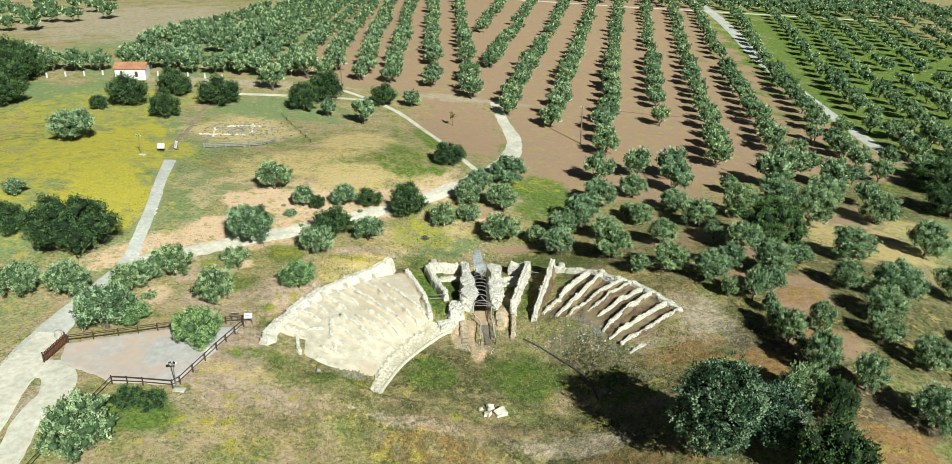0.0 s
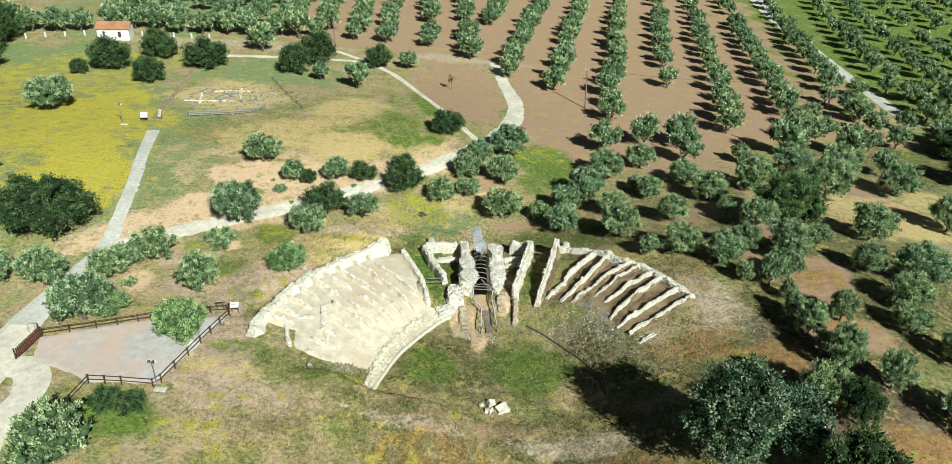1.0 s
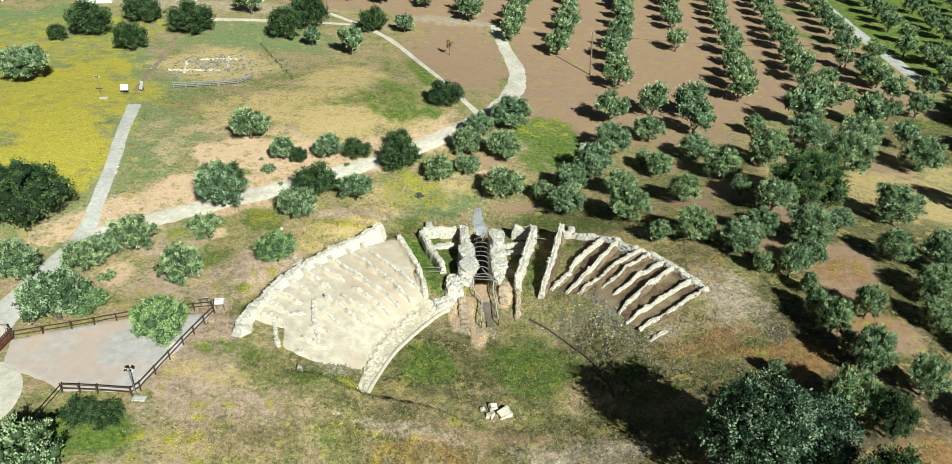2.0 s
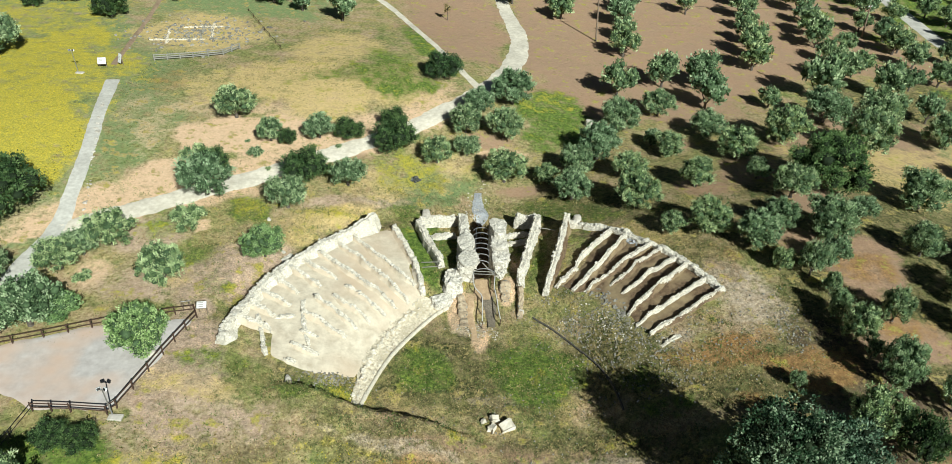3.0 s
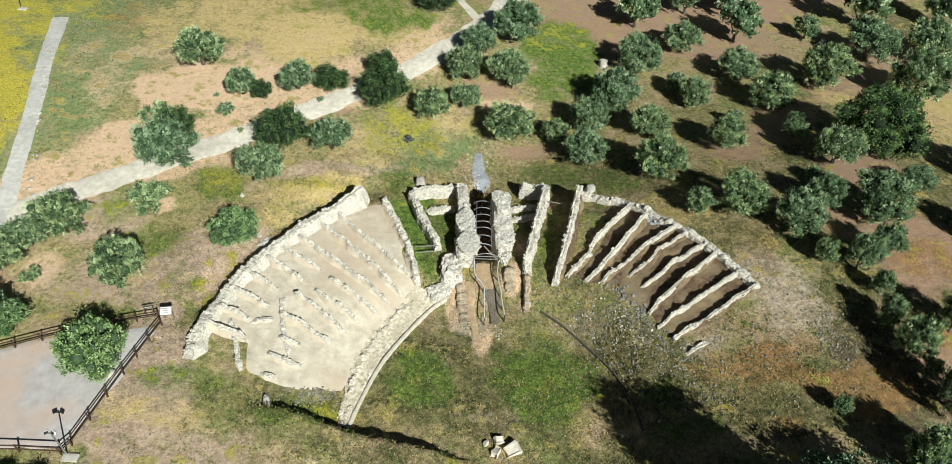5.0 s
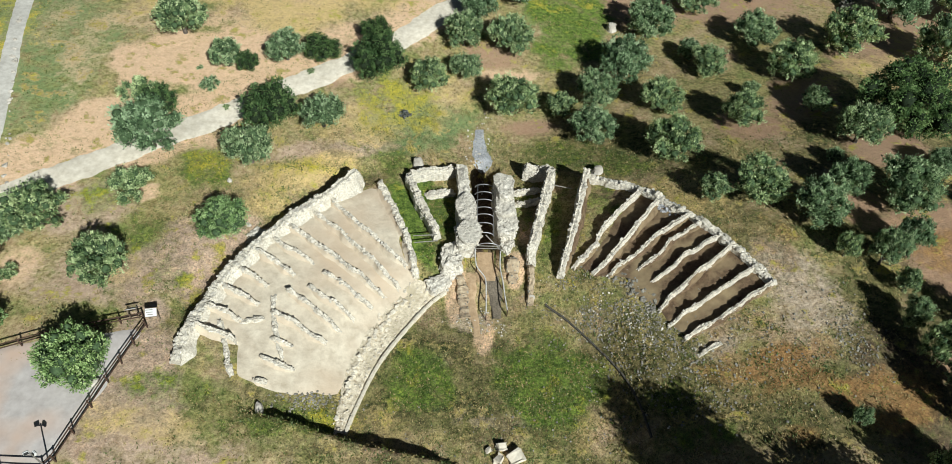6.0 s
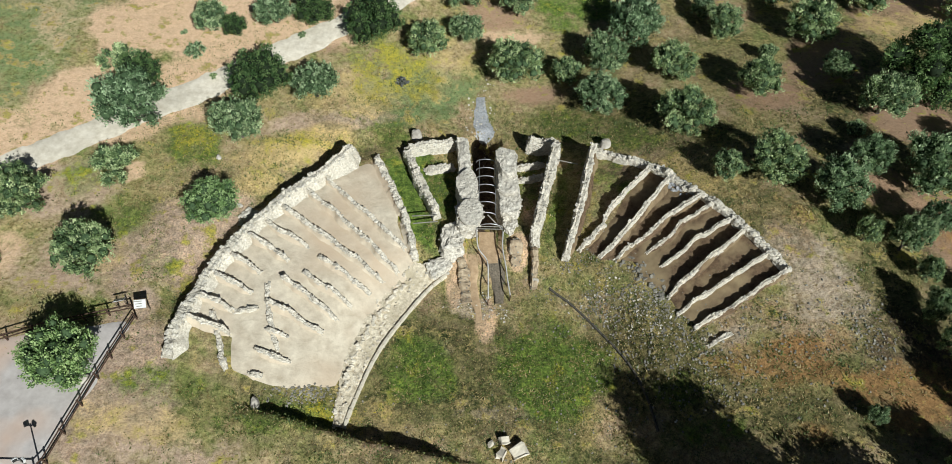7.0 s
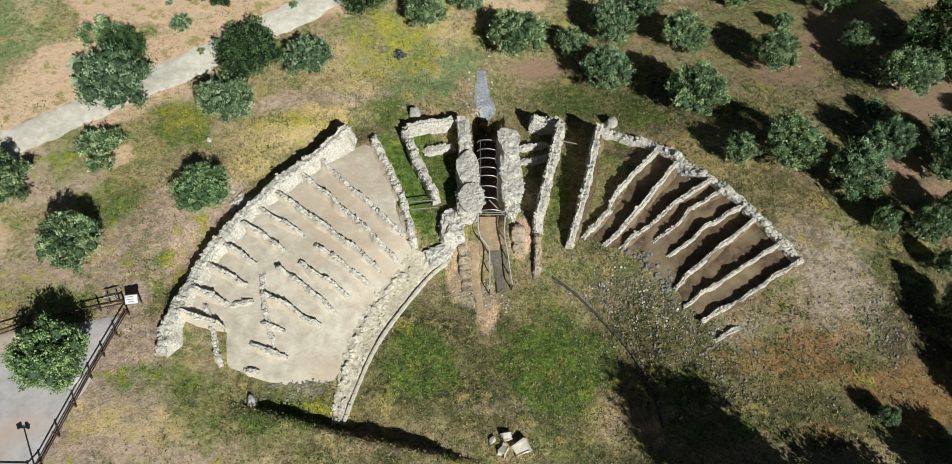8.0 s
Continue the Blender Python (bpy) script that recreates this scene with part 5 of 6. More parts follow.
for k, (x, y, across, tall) in enumerate([(-21.5, 77.4, 4.4, 1.05), (-36.9, 66.2, 4.4, 0.8), (-28.5, 63.3, 4.9, 1.15)]):
    plant(FRESHES, x, y, across, k, tall)
for k, (x, y, across) in enumerate([(-32.8, 92.7, 4.4), (-30.1, 81.3, 4.8), (-26.8, 95.1, 2.3), (-22.6, 95.6, 1.1), (-21.0, 94.6, 0.8), (-24.6, 92.4, 0.9), (-28.4, 97.6, 0.8), (-17.4, 98.6, 1.0), (-37.2, 71.5, 2.0)]):
    plant(SHRUBS, x, y, across, k)


# orchard rows: the near part of each row tree by tree
def orchard():
    rng = np.random.default_rng(77)
    rows = [(14.5, 0.174, 155, 350), (26.7, 0.171, 138, 350), (38.4, 0.175, 166, 350), (50.0, 0.18, 137, 350), (63.3, 0.165, 142, 355), (77.5, 0.18, 150, 360)]
    rows += [(3.2, 0.169, 160, 345), (-6.3, 0.142, 207, 345), (-15.2, 0.12, 262, 345), (-1.4, -0.06, 172, 345), (-10.8, -0.07, 178, 345), (-20.7, -0.065, 178, 345), (-28.2, -0.07, 177, 345), (-36.8, -0.06, 178, 345)]
    rows += [(-46.5 - 9.0 * i, -0.03 + 0.02 * i, 177 + 1.5 * i, 345 - 20 * max(0, i - 2)) for i in range(6)]
    rows += [(93.5 + 10.8 * i, 0.19 + 0.008 * i, 126 - 5 * i, 400) for i in range(9)]
    spots = []
    for r, (x0, slope, near, far) in enumerate(rows):
        y = near + rng.uniform(0, 2)
        while y < far:
            x = x0 + slope * (y - 150) + rng.normal(0, 0.4)
            east = x0 > 85
            if rng.random() > (0.1 if east else 0.05) and not (abs(y - 352) < 4):
                spots.append((x, y + rng.normal(0, 0.4), rng.uniform(4.8, 6.0)))
            y += rng.uniform(6.8, 8.2) * (1.1 if east else 1.0)
    for x in np.arange(-108, -42, 5.4):
        spots.append((x, 170.5 + 0.09 * (x + 108) + rng.normal(0, 0.5) + (3 if -88 < x < -74 else 0), rng.uniform(5.5, 7)))
    for x, y in ((-139, 226), (-146, 224), (-153, 221), (-136, 243), (-143, 243), (-150, 240), (-158, 238), (-150, 255), (-159, 252), (-168, 250), (-140, 268), (-150, 272), (-160, 268), (-171, 262), (-128, 252)):
        spots.append((x, y, rng.uniform(6.5, 8)))
    for y in np.arange(356, 470, 9):
        for x in np.arange(-230, 230, 9.5):
            spots.append((x + rng.normal(0, 0.8), y + rng.normal(0, 0.8), rng.uniform(6, 7.5)))
    for y in np.arange(300, 350, 8.5):
        for x in np.arange(-230, -148, 8.0):
            spots.append((x + rng.normal(0, 0.8), y + rng.normal(0, 0.8), rng.uniform(6, 7.5)))
    spots.sort(key=lambda s: math.hypot(s[0] - 20, s[1]))
    return spots


ORCHARD = orchard()
for k, (x, y, across) in enumerate(ORCHARD[:290]):
    plant(ROW_OLIVES, x, y, across, k, 0.95 + 0.02 * (k % 6))


def far_orchard(spots):
    """The trees further off, as one mesh."""
    vs, fs, ms, ts, base = [], [], [], [], 0
    far = [crown_mesh("far_crown", s, leaves=260, leaf=0.5, lobes=9, each=6, tuft=0.2, spread=2.45, rise=1.8, middle=2.2, material=OLIVE, core_detail=1, core=0.9) for s in (51, 52, 53)]
    packs = []
    for me in far:
        v = np.array([q.co[:] for q in me.vertices])
        packs.append((v, [tuple(p.vertices) for p in me.polygons], [p.material_index for p in me.polygons], [d.value for d in me.attributes["tuft"].data]))
        bpy.data.meshes.remove(me)
    for k, (x, y, across) in enumerate(spots):
        v, f, m, tone = packs[k % 3]
        s, a = across / 5, k * 2.4
        c, si = math.cos(a) * s, math.sin(a) * s
        vs.append(np.stack([x + v[:, 0] * c - v[:, 1] * si, y + v[:, 0] * si + v[:, 1] * c, h1(x, y) + v[:, 2] * s], 1))
        fs += [tuple(j + base for j in q) for q in f]
        ms += m
        ts += tone
        base += len(v)
    ob = mesh_object("distant_olive_trees", np.concatenate(vs), fs, OLIVE)
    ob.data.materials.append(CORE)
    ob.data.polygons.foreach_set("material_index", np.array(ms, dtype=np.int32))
    at = ob.data.attributes.new("tuft", "FLOAT", "FACE")
    at.data.foreach_set("value", np.array(ts, dtype=np.float32))
    tagged(ob, "distant olive orchard in grey-green rows", "olive trees", kind="stuff")


far_orchard(ORCHARD[290:])


# ---- fences, signs, lamps, poles and the house
def fence(points, label, name="fence", material=None, tall=1.0, spacing=1.9, rails=(0.45, 0.9), thick=0.05, group=""):
    material = material or DARKWOOD
    x0, y0 = points[0]
    base = thing(name, 0, 0, 0, label, "fence", group)
    for (ax, ay), (bx, by) in zip(points, points[1:]):
        n = max(1, round(math.hypot(bx - ax, by - ay) / spacing))
        for i in range(n + 1):
            if i == n and (bx, by) != points[-1]:
                continue
            x, y = ax + (bx - ax) * i / n, ay + (by - ay) * i / n
            bm = bmesh.new()
            rod(bm, (x, y, h1(x, y) - 0.3), (x + 0.02 * wobble(x, y, 3.0), y, h1(x, y) + tall), thick * 1.35, thick * 1.2, 7)
            part("post", bm, material, base)
            if i < n:
                qx, qy = ax + (bx - ax) * (i + 1) / n, ay + (by - ay) * (i + 1) / n
                for z in rails:
                    bm = bmesh.new()
                    rod(bm, (x, y, h1(x, y) + z * tall + 0.03 * wobble(x, y, 5.0, z)), (qx, qy, h1(qx, qy) + z * tall + 0.03 * wobble(qx, qy, 5.0, z + 1)), thick, thick * 0.9, 6)
                    part("rail", bm, material, base)
    return base


fence([(-25.0, 67.2), (-26.3, 62.4), (-27.75, 56.4), (-28.2, 55.7), (-31.0, 55.7), (-33.9, 55.6)], "dark wooden two-rail fence along the gravel yard")
fence([(-25.4, 67.9), (-31.8, 65.9), (-37.0, 63.6), (-41.3, 61.7)], "dark wooden two-rail fence behind the gravel yard")
fence([(-33.9, 55.6), (-34.5, 50.4), (-35.2, 44.0)], "thin dark wire fence beside the branch path", "wire_fence", BLACKMETAL, 0.9, 2.6, (0.5, 0.95), 0.03)
fence([(-47.8, 119.2), (-42.9, 121.4), (-39.0, 123.4), (-37.4, 126.6)], "weathered grey log fence in front of the second dig", "log_fence", GREYWOOD, 0.9, 1.8, (0.3, 0.6, 0.95), 0.09)
fence([(-41.3, 145.6), (-36.0, 136.0), (-31.1, 127.0)], "dark leaning post fence on the slope", "log_fence", DARKWOOD, 0.7, 3.2, (0.6,), 0.04)


def board_gate():
    base = thing("board_gate", -41.4, 61.6, h1(-41.4, 61.6), "closed reddish brown boarded gate at the yard", "gate")
    n = 14
    for i in range(n):
        bm = bmesh.new()
        y = -0.12 - i * 0.24
        box(bm, (-0.02 * i, y, 0.6), (0.05, 0.2, 1.15 + 0.03 * (i % 3)), None, 0.01)
        part("board", bm, GATEWOOD, base)
    for z in (0.3, 0.95):
        bm = bmesh.new()
        box(bm, (-0.1 + 0.06, -1.7, z), (0.05, 3.4, 0.1), Matrix.Rotation(radians(-4.8), 4, "Z"), 0.01)
        part("rail", bm, DARKWOOD, base)
    for y in (0.0, -3.5):
        bm = bmesh.new()
        rod(bm, (-0.02 if y == 0 else -0.3, y, -0.3), (-0.02 if y == 0 else -0.3, y, 1.3), 0.08, 0.07)
        part("post", bm, DARKWOOD, base)


GATEWOOD = plain("reddish_boards", (0.13, 0.05, 0.03), (0.24, 0.1, 0.06), 5.0, relief=0.2, depth=0.01, each=0.3)
board_gate()


def info_board(x, y, turn, label, face, tilt=50, size=(1.1, 0.8), stand=0.95, lines=True):
    """A tilted reading board on two wooden legs, its small print as bars."""
    base = thing("info_board", x, y, h1(x, y), label, "sign", "information boards", turn=turn)
    for u in (-0.4, 0.4):
        bm = bmesh.new()
        box(bm, (u * size[0], 0.12, stand / 2 - 0.1), (0.09, 0.09, stand + 0.2), None, 0.01)
        part("leg", bm, POLEWOOD, base)
    m = Matrix.Rotation(radians(90 - tilt), 4, "X")
    bm = bmesh.new()
    box(bm, (0, 0, stand + 0.08), (size[0] + 0.1, size[1] + 0.1, 0.05), m, 0.01)
    frame_part = part("frame", bm, POLEWOOD, base)
    bm = bmesh.new()
    box(bm, Vector((0, 0, stand + 0.08)) + m @ Vector((0, 0, 0.035)), (size[0], size[1], 0.03), m)
    panel = part("panel", bm, face, base, "plain pale reading panel")
    if lines:
        for k in range(3):
            bm = bmesh.new()
            box(bm, Vector((0, 0, stand + 0.08)) + m @ Vector((-0.15 + 0.05 * k, 0.2 - 0.18 * k, 0.053)), (0.6 - 0.1 * k, 0.06, 0.008), m)
            part("text_bar", bm, GREYWOOD, panel)
    return base


info_board(-24.7, 68.0, 8, "white reading board on wooden legs at the fence corner", WHITE, 55, (0.85, 0.62), 0.9)
info_board(-26.2, 68.2, 195, "dark-backed reading board on wooden legs by the fence", WHITE, 50, (0.8, 0.6), 0.9, False)
info_board(-53.2, 114.7, 10, "white reading board at the head of the path", WHITE, 35, (1.1, 0.9), 0.9)
info_board(-51.4, 116.4, -35, "narrow white reading board at the head of the path", WHITE, 20, (0.7, 1.3), 0.9)


def flood_lamp(x, y, tall, label):
    base = thing("floodlight_post", x, y, h1(x, y), label, "lamp post", "floodlight posts")
    bm = bmesh.new()
    box(bm, (0.3, -0.25, 0.02), (1.1, 0.6, 0.2), None, 0.03)
    part("footing", bm, BOULDER, base, "pale concrete footing")
    bm = bmesh.new()
    rod(bm, (0, 0, -0.2), (-0.06, 0, tall), 0.06, 0.045)
    part("pole", bm, STEEL, base)
    bm = bmesh.new()
    rod(bm, (-0.36, 0, tall - 0.12), (0.24, 0, tall - 0.12), 0.03)
    part("crossbar", bm, BLACKMETAL, base)
    for u, turn in ((-0.32, 35), (0.2, -35)):
        bm = bmesh.new()
        box(bm, (u, 0, tall), (0.34, 0.16, 0.26), Matrix.Rotation(radians(turn), 4, "Z") @ Matrix.Rotation(radians(-25), 4, "X"), 0.03)
        head = part("lamp_head", bm, WHITE, base, "white floodlight housing")
        bm = bmesh.new()
        box(bm, (u, 0.0, tall), (0.28, 0.18, 0.2), Matrix.Rotation(radians(turn), 4, "Z") @ Matrix.Rotation(radians(-25), 4, "X"))
        part("glass", bm, BLACKMETAL, head)


flood_lamp(-27.8, 55.7, 3.0, "steel floodlight post with white heads at the fence corner")
flood_lamp(-55.4, 112.0, 3.2, "steel floodlight post standing in the flowering meadow")


def utility_pole(x, y, tall, lean, label):
    base = thing("utility_pole", x, y, h1(x, y), label, "pole", "utility poles")
    bm = bmesh.new()
    rod(bm, (0, 0, -0.4), (lean, 0, tall), 0.17, 0.11, 10)
    part("pole", bm, POLEWOOD, base)
    bm = bmesh.new()
    rod(bm, (lean - 0.35, 0, tall - 0.3), (lean + 0.35, 0, tall - 0.3), 0.05)
    part("crossarm", bm, STEEL, base)
    for u in (-0.3, 0.3):
        bm = bmesh.new()
        rod(bm, (lean + u, 0, tall - 0.25), (lean + u, 0, tall - 0.05), 0.05, 0.04, 6)
        part("insulator", bm, WHITE, base)


utility_pole(21.1, 146.0, 8.2, -0.5, "tall wooden utility pole in the orchard")
utility_pole(-32.4, 165.0, 8.6, -0.1, "wooden utility pole beside dark trees")
utility_pole(75.5, 158.5, 6.6, -0.5, "leaning wooden utility pole among olives")


def cable(a, b, sag, label):
    a, b = Vector(a), Vector(b)
    bm = bmesh.new()
    pts = [a.lerp(b, i / 16) - Vector((0, 0, sag * (1 - (2 * i / 16 - 1) ** 2))) for i in range(17)]
    for p, q in zip(pts, pts[1:]):
        rod(bm, p, q, 0.025, None, 4)
    tagged(part("cable", bm, BLACKMETAL), label, "cable")


cable((-32.5, 165.0, h1(-32.4, 165) + 8.3), (-70.0, 168.5, h1(-70, 168.5) + 6.0), 0.9, "thin power cable slung from a wooden pole")
cable((20.7, 146.0, h1(21, 146) + 8.0), (75.0, 158.5, h1(75.5, 158.5) + 6.4), 1.2, "thin power cable over the orchard")


def house():
    w, d, tall = 6.6, 4.2, 2.5
    base = thing("farm_house", -81.8, 167.6, h1(-81.8, 167.6), "small white plastered house with terracotta roof", "house", turn=10)
    t = 0.25
    door, window = (-1.9, 0.55, 0.0, 2.0), (1.3, 0.7, 0.6, 1.9)
    xs = [-w / 2, door[0] - door[1] / 2, door[0] + door[1] / 2, window[0] - window[1] / 2, window[0] + window[1] / 2, w / 2]
    bm = bmesh.new()
    for a, b in ((xs[0], xs[1]), (xs[2], xs[3]), (xs[4], xs[5])):
        box(bm, ((a + b) / 2, -d / 2 + t / 2, tall / 2 - 0.2), (b - a, t, tall + 0.4))
    for (cx, cw, lo, hi) in (door, window):
        box(bm, (cx, -d / 2 + t / 2, (hi + tall) / 2), (cw, t, tall - hi))
        if lo > 0:
            box(bm, (cx, -d / 2 + t / 2, lo / 2 - 0.2), (cw, t, lo + 0.4))
    box(bm, (0, d / 2 - t / 2, tall / 2 - 0.2), (w, t, tall + 0.4))
    for s in (-1, 1):
        box(bm, (s * (w / 2 - t / 2), 0, tall / 2 - 0.2), (t, d - 2 * t, tall + 0.4))
        v = [bm.verts.new(p) for q in (0, t) for p in ((s * (w / 2 - q), -d / 2, tall), (s * (w / 2 - q), d / 2, tall), (s * (w / 2 - q), 0, tall + 1.0))]
        bm.faces.new(v[:3]), bm.faces.new(v[3:][::-1])
        for i in range(3):
            bm.faces.new((v[i], v[(i + 1) % 3], v[3 + (i + 1) % 3], v[3 + i]))
    part("walls", bm, PLASTER, base)
    bm = bmesh.new()
    box(bm, (0, 0, tall + 0.02), (w - 0.6, d - 0.6, 0.04))
    box(bm, (0, 0, 0.02), (w - 0.6, d - 0.6, 0.04))
    part("floor_slab", bm, MORTAR, base)
    bm = bmesh.new()
    box(bm, (door[0], -d / 2 + 0.18, 1.0), (0.53, 0.05, 1.98), None, 0.01)
    leaf = part("door", bm, DARKWOOD, base, "dark wooden door")
    bm = bmesh.new()
    rod(bm, (door[0] + 0.18, -d / 2 + 0.15, 1.0), (door[0] + 0.18, -d / 2 + 0.08, 1.0), 0.03, None, 6)
    part("handle", bm, STEEL, leaf)
    bm = bmesh.new()
    box(bm, (window[0], -d / 2 + 0.18, 1.25), (0.66, 0.05, 1.26), None, 0.01)
    part("shutter", bm, DARKWOOD, base, "closed dark wooden shutter")
    slope = math.atan2(1.0, d / 2)
    run = math.hypot(1.0, d / 2) + 0.35
    for s in (-1, 1):
        bm = bmesh.new()
        m = Matrix.Rotation(-s * slope, 4, "X")
        mid = Vector((0, s * (d / 4 + 0.14), tall + 0.56))
        box(bm, mid, (w + 0.5, run, 0.1), m)
        n = 30
        for i in range(n):
            x = -w / 2 - 0.15 + (w + 0.3) * (i + 0.5) / n
            rod(bm, mid + m @ Vector((x, -run / 2, 0.05)), mid + m @ Vector((x, run / 2, 0.05)), 0.08, None, 6)
        part("roof", bm, TILES, base, "terracotta roof slope")
    bm = bmesh.new()
    rod(bm, (-w / 2 - 0.28, 0, tall + 1.08), (w / 2 + 0.28, 0, tall + 1.08), 0.13)
    part("ridge", bm, TILES, base)


house()


def marker_post(x, y):
    bm = bmesh.new()
    box(bm, (0, 0, 0.45), (0.32, 0.32, 1.3), None, 0.03)
    ob = part("boundary_post", bm, PLASTER)
    ob.matrix_world = pose(x, y, h1(x, y))
    tagged(ob, "short white boundary post along the lane", "post", "boundary posts")


for x, y in ((-104.5, 163.8), (-101.0, 165.6), (-97.4, 167.0), (-93.5, 168.0), (-89.6, 169.0), (-77.0, 170.0), (-73.5, 170.2), (-70.0, 170.3), (-66.0, 170.3), (-62.0, 170.5)):
    marker_post(x, y)


# ---- metal hoops and handrails of the passage
def passage_hoops():
    base = thing("passage_hoops", 0.85, 81.5, 0.15, "row of bent metal hoops across the dark passage", "metal frame")
    for k, y in enumerate((3.0, 2.05, 1.1, 0.15, -0.7, -1.75, -2.9)):
        bm = bmesh.new()
        pts = [(0.85 * math.cos(a), y, 1.75 + 0.42 * math.sin(a)) for a in np.linspace(0, math.pi, 9)]
        for p, q in zip(pts, pts[1:]):
            rod(bm, p, q, 0.05, None, 6)
        part("hoop", bm, STEEL, base)
    for x, z in ((-0.6, 2.05), (0.84, 1.78)):
        bm = bmesh.new()
        rod(bm, (x, 3.1, z), (x, -3.0, z), 0.035, None, 6)
        part("tie_bar", bm, STEEL, base)


passage_hoops()


def handrail(points, label, name="handrail"):
    base = thing(name, 0, 0, 0, label, "handrail", "passage handrails")
    line = spline([(x, y, z) for x, y, z in points], 0.25)
    bm = bmesh.new()
    for p, q in zip(line, line[1:]):
        rod(bm, p, q, 0.055, None, 6)
    part("rope", bm, ROPE, base, "pale thick rope")
    for x, y, z in points:
        bm = bmesh.new()
        rod(bm, (x, y, h1(x, y) - 0.2), (x, y, z + 0.04), 0.045, None, 6)
        part("post", bm, DARKWOOD, base)


handrail([(0.1, 77.6, 1.25), (0.25, 75.8, 1.1), (1.0, 74.6, 0.95), (1.1, 73.0, 0.75), (1.1, 71.1, 0.65)], "pale rope handrail on the west side of the passage mouth")
handrail([(2.35, 77.4, 1.25), (2.3, 75.8, 1.1), (2.55, 74.2, 0.95), (2.7, 72.9, 0.75), (2.9, 71.5, 0.65)], "pale rope handrail on the east side of the passage mouth")


def passage_frame():
    base = thing("passage_barrier", 1.2, 77.6, 0.2, "bent metal barrier across the passage mouth", "barrier")
    bm = bmesh.new()
    pts = [(1.12 * math.cos(a), 0, 1.1 + 0.75 * math.sin(a)) for a in np.linspace(0, math.pi, 13)]
    for p, q in zip([(1.12, 0, -0.2)] + pts, pts + [(-1.12, 0, -0.2)]):
        rod(bm, p, q, 0.05, None, 6)
    part("arch", bm, STEEL, base)
    for z in (1.1, 1.45):
        bm = bmesh.new()
        rod(bm, (-1.1, 0, z), (1.1, 0, z), 0.04, None, 6)
        part("bar", bm, GREYWOOD, base)
    bm = bmesh.new()
    rod(bm, (-0.2, 0.9, 1.9), (1.1, 0, 1.0), 0.06, None, 6)
    part("brace", bm, GREYWOOD, base)


passage_frame()
for k, ends in enumerate([((-5.4, 78.2, 2.1), (-3.3, 78.3, 2.2)), ((-5.3, 77.5, 2.0), (-3.2, 77.7, 2.1)), ((7.2, 84.1, 2.9), (8.9, 83.6, 3.0))]):
    bm = bmesh.new()
    rod(bm, ends[0], ends[1], 0.05, None, 6)
    tagged(part("timber_prop", bm, GREYWOOD), "thin grey timber prop wedged between two ruined walls", "prop", "timber props")


# ---- palm, sapling and scrub
def palm(x, y, tall):
    base = thing("palm_tree", x, y, h1(x, y), "palm tree with drooping yellowish fronds", "palm tree")
    bm = bmesh.new()
    rod(bm, (0, 0, -0.3), (0.1, 0, tall), 0.35, 0.25, 9)
    part("trunk", bm, BARK, base)
    rng = np.random.default_rng(3)
    bm = bmesh.new()
    for k in range(46):
        a, lift = k * 2.4, rng.uniform(-0.3, 1.2)
        prev = None
        for s in range(6):
            f = s / 5
            r = 3.4 * f
            z = tall + lift * r * 0.5 - 0.24 * r * r * 0.6
            c = Vector((math.cos(a) * r, math.sin(a) * r, z))
            side = Vector((-math.sin(a), math.cos(a), -0.3)) * 0.35 * (1 - f * 0.8)
            now = (bm.verts.new(c - side), bm.verts.new(c), bm.verts.new(c + side))
            if prev:
                bm.faces.new((prev[0], prev[1], now[1], now[0]))
                bm.faces.new((prev[1], prev[2], now[2], now[1]))
            prev = now
    part("fronds", bm, FRESH, base)


palm(-112.3, 174.0, 5.5)


def sapling(x, y):
    base = thing("sapling", x, y, h1(x, y), "bare brown sapling on ploughed earth", "young tree")
    bm = bmesh.new()
    rod(bm, (0, 0, -0.2), (0, 0, 2.2), 0.08, 0.04, 6)
    part("stem", bm, BARK, base)
    me = crown_mesh("crown", 91, leaves=160, leaf=0.3, lobes=5, spread=0.7, rise=0.7, middle=2.1, material=STRAWBLADE, core=0.5, core_detail=1)
    ob = new("crown", me)
    ob.parent = base


sapling(-6.0, 148.8)
SCRUB = make_kind("dry_bush", "dry grey leafless scrub heap", "shrub", "dry scrub", (61, 62), (0.6, 0.06, 1.4), leaves=1100, leaf=0.5, lobes=8, spread=2.2, rise=1.2, middle=0.8, material=GREYBRUSH, core=0.6)
for k, (x, y, across) in enumerate([(46.5, 118.5, 3.4), (-7.3, 94.4, 1.5)]):
    plant(SCRUB, x, y, across, k, 0.7)
BERRY = make_kind("dark_bush", "dark reddish bush on bare earth", "shrub", "", (63,), (0.5, 0.05, 1.2), leaves=700, leaf=0.5, lobes=6, spread=2.0, rise=1.6, middle=1.4, material=STRAWBLADE, core=0.9)
plant(BERRY, -33.0, 73.6, 1.2, 0)


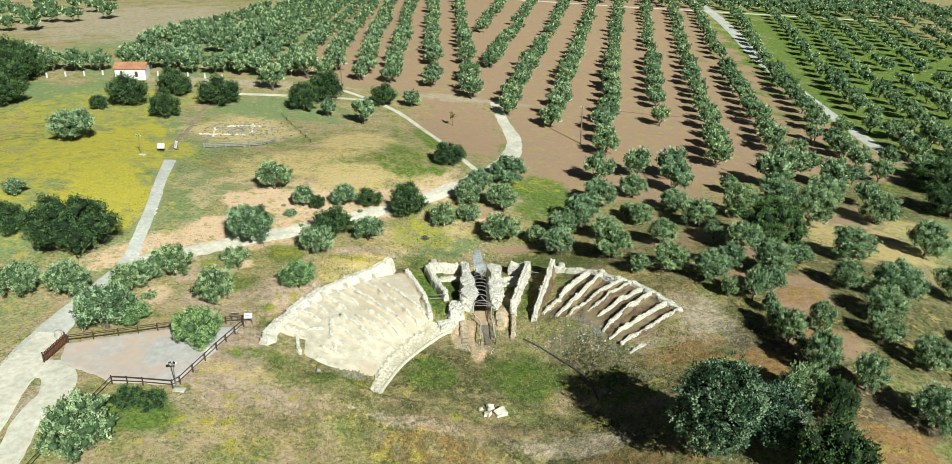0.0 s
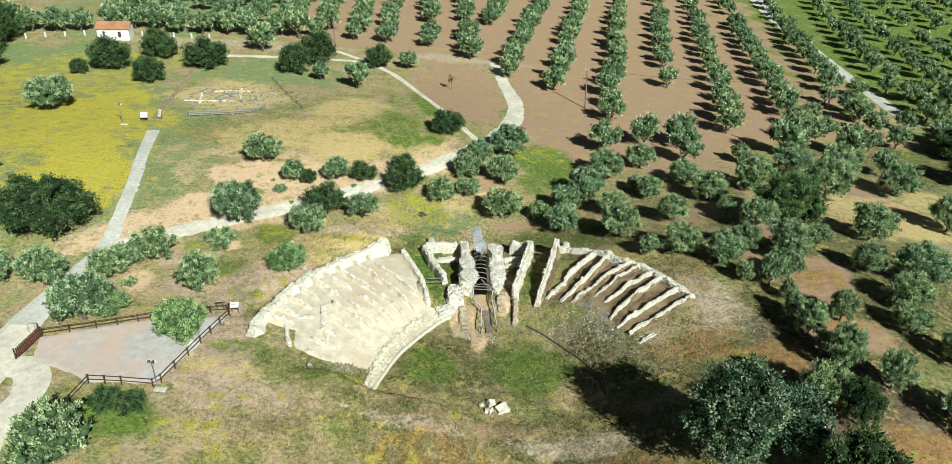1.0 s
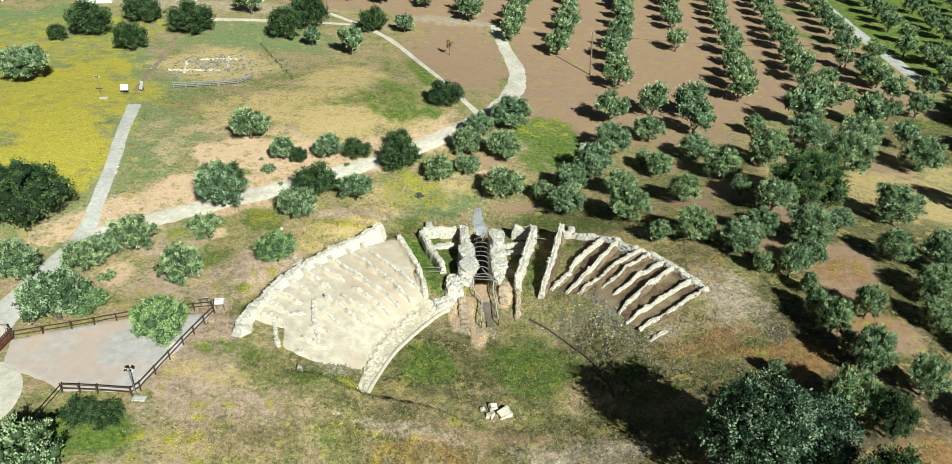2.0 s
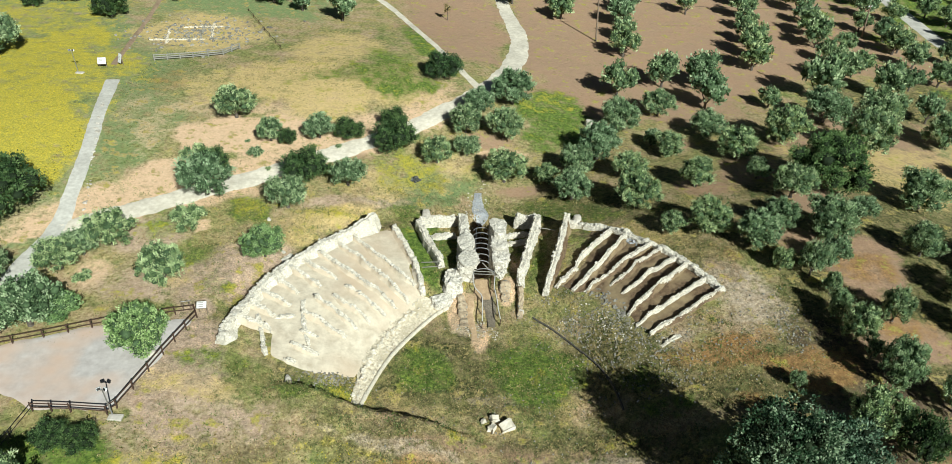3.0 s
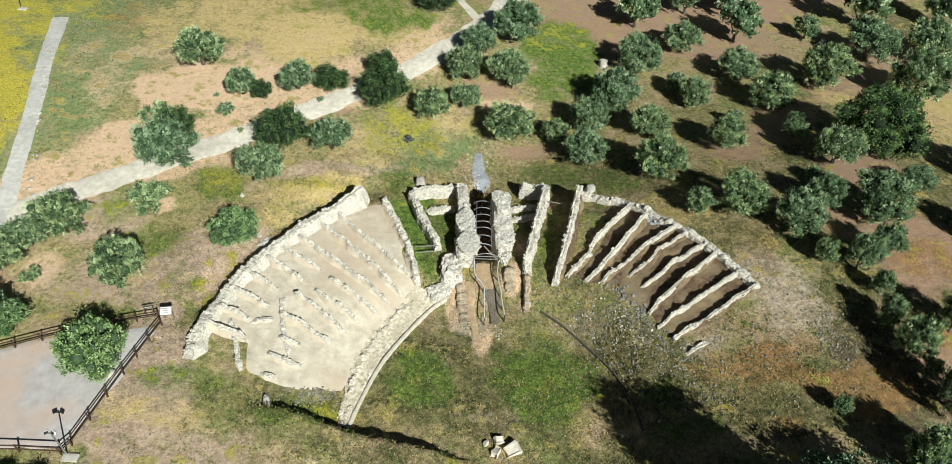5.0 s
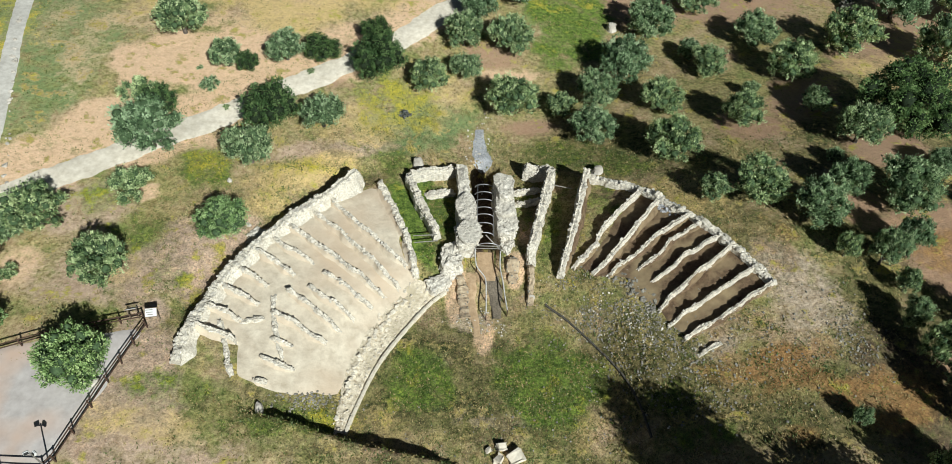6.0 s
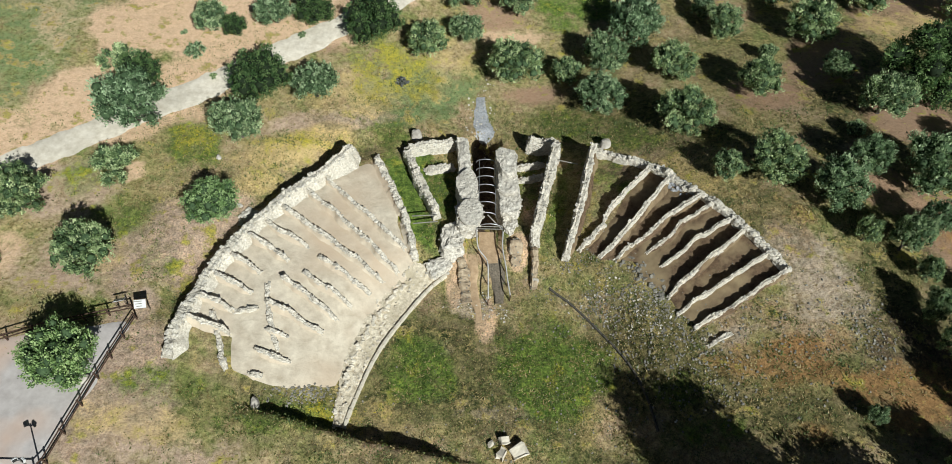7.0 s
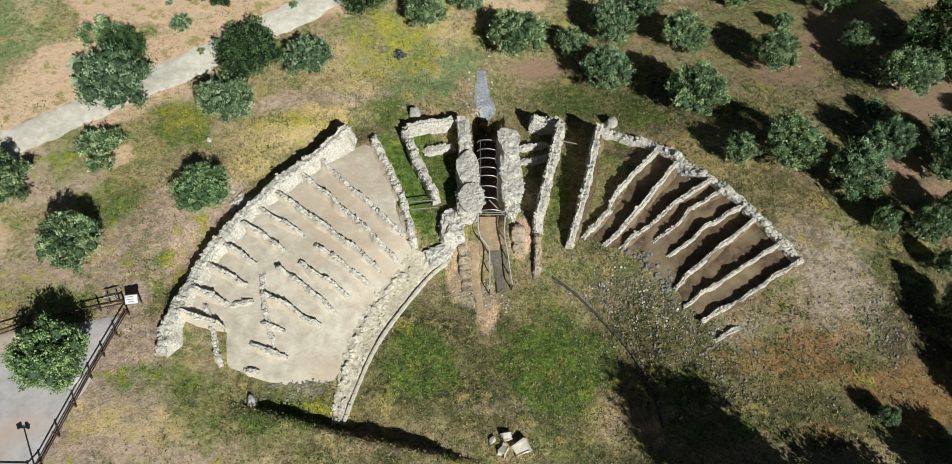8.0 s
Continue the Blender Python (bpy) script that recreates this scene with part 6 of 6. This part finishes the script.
# ---- grass, straw and flowers on the open ground
def tufts(name, label, material, count, size, chance, seed, blades=3, flat=0.55, area=(-48, 52, 40, 124)):
    """Small clumps of blades; chance(x, y) gives how likely a clump is at a place."""
    rng = np.random.default_rng(seed)
    x, y = rng.uniform(area[0], area[1], count), rng.uniform(area[2], area[3], count)
    keep = rng.random(count) < chance(x, y)
    x, y = x[keep], y[keep]
    z = height(x, y)
    n = len(x)
    vs = []
    for b in range(blades):
        a = rng.uniform(0, 2 * np.pi, n)
        s = size * rng.uniform(0.5, 1.5, n)
        ox, oy = rng.normal(0, 0.12, n), rng.normal(0, 0.12, n)
        lean = flat * rng.uniform(0.4, 1.3, n)
        dx, dy = np.cos(a), np.sin(a)
        px, py = -dy * s * 0.28, dx * s * 0.28
        vs.append(np.stack([np.stack([x + ox + px, y + oy + py, z - 0.02], 1), np.stack([x + ox - px, y + oy - py, z - 0.02], 1),
                            np.stack([x + ox + dx * s * lean, y + oy + dy * s * lean, z + s * 0.5], 1)], 1))
    verts = np.concatenate(vs).reshape(-1, 3)
    faces = np.arange(len(verts)).reshape(-1, 3)
    return tagged(mesh_object(name, verts, faces, material), label, "grass", kind="stuff")


def zone(name, x, y):
    return blot(x, y, ZONES[name])


def bare(x, y):
    """How bare the ground is: paths, floors and trodden places."""
    ring = np.hypot(x - CX, y - CY)
    b = np.maximum.reduce([zone("pale", x, y), zone("soil", x, y) * 0.9, zone("dust", x, y) * 0.9, zone("clay", x, y) * 0.85, orchard_soil(x, y), zone("dark_soil_and_shade", x, y) * 0.8])
    floor = ((x < -4.6) & (ring < 22.4) & (ring > 8.6) & (y > 62.5)) | ((x < -25.5) & (x > -41.5) & (y > 56) & (y < 66.5) & (y < 66.5 + (x + 25.5) * 0.33))
    floor |= (np.abs(x + 42.6 + (y - 60) * 0.02) < 2.6) & (y < 82)
    floor |= (x > 9.5) & (ring < 22.5) & (ring > 14) & (y > 68) & (y - 67.5 > (x - 16.7) * 0.53)
    floor |= (np.abs(x + 38.6) < 2.0) & (y < 59)
    floor |= (np.abs(x - 0.85) < 1.2) & (y > 72) & (y < 89)
    for line, reach in ((PATH, 1.3), (TRACK_LINE, 1.7)):
        for (ax, ay), (bx, by) in zip(line, line[1:]):
            f = np.clip(((x - ax) * (bx - ax) + (y - ay) * (by - ay)) / ((bx - ax) ** 2 + (by - ay) ** 2), 0, 1)
            floor |= np.hypot(x - ax - f * (bx - ax), y - ay - f * (by - ay)) < reach
    return np.where(floor, 1.0, b)


def clumpy(x, y, f):
    return 0.5 + 0.5 * np.sin(x * f + 2 * np.sin(y * f * 0.7)) * np.sin(y * f * 1.1 + 2 * np.sin(x * f * 0.6))


def grassy(x, y):
    g = np.maximum.reduce([zone("grass", x, y), 0.7 * zone("meadow", x, y), 0.3 * clumpy(x, y, 0.5)])
    return np.clip(g * (1 - bare(x, y)), 0, 1)


def strawy(x, y):
    return np.clip(0.6 * clumpy(x + 9, y - 4, 0.6) * (1 - bare(x, y)), 0, 1)


def flowery(x, y):
    return np.clip(1.8 * zone("flowers", x, y) * clumpy(x, y, 0.9) * (1 - bare(x, y)), 0, 1)


tufts("green_grass", "green grass growing in clumps on the open ground", GRASSBLADE, 110000, 0.16, grassy, 1)
tufts("dry_grass", "dry straw-coloured grass on the open ground", STRAWBLADE, 60000, 0.15, strawy, 2)
tufts("yellow_flowers", "yellow wild flowers in the meadow", PETAL, 120000, 0.13, flowery, 3, 2, 1.2)
tufts("meadow_flowers", "yellow wild flowers covering the hillside", PETAL, 16000, 0.15, lambda x, y: 0.8 * zone("flowers", x, y) * (1 - bare(x, y)), 4, 2, 1.2, (-90, -45, 75, 150))
WEED = foliage("weed_leaves", (0.06, 0.09, 0.025), (0.11, 0.15, 0.045), (0.18, 0.22, 0.08), tufted=False)
def weedy(x, y):
    c = clumpy(x, y, 1.3) ** 2 * (0.35 + 0.65 * clumpy(x + 5, y - 3, 0.37))
    return np.clip(0.8 * c * (1.0 - bare(x, y)), 0, 1)


tufts("low_weeds", "dark green weeds in small clumps", WEED, 40000, 0.14, weedy, 5, 3, 0.9)
tufts("herb_clumps", "leafy herbs in dense clumps on dry ground", WEED, 34000, 0.16, lambda x, y: np.clip(1.3 * clumpy(x + 2, y, 0.8) ** 4 * (0.9 - bare(x, y)), 0, 1), 6, 6, 0.8, (-30, 34, 44, 92))
tufts("straw_clumps", "bleached straw in thin clumps", STRAWBLADE, 36000, 0.16, lambda x, y: np.clip(1.2 * clumpy(x - 4, y + 3, 0.7) ** 3 * (0.95 - bare(x, y)), 0, 1), 7, 4, 1.2, (-34, 40, 44, 124))
tufts("orchestra_grass", "mixed green grass on the old orchestra floor", GRASSBLADE, 110000, 0.14, lambda x, y: np.clip(0.25 + 0.75 * zone("grass", x, y), 0, 1) * clumpy(x, y, 1.7) * (0.95 - bare(x, y)), 8, 3, 0.8, (-30, 32, 52, 92))
tufts("orchestra_straw", "short bleached grass on the old orchestra floor", STRAWBLADE, 70000, 0.12, lambda x, y: 0.45 * clumpy(x + 3, y, 2.1) * (0.95 - bare(x, y)), 9, 3, 1.0, (-30, 32, 52, 92))
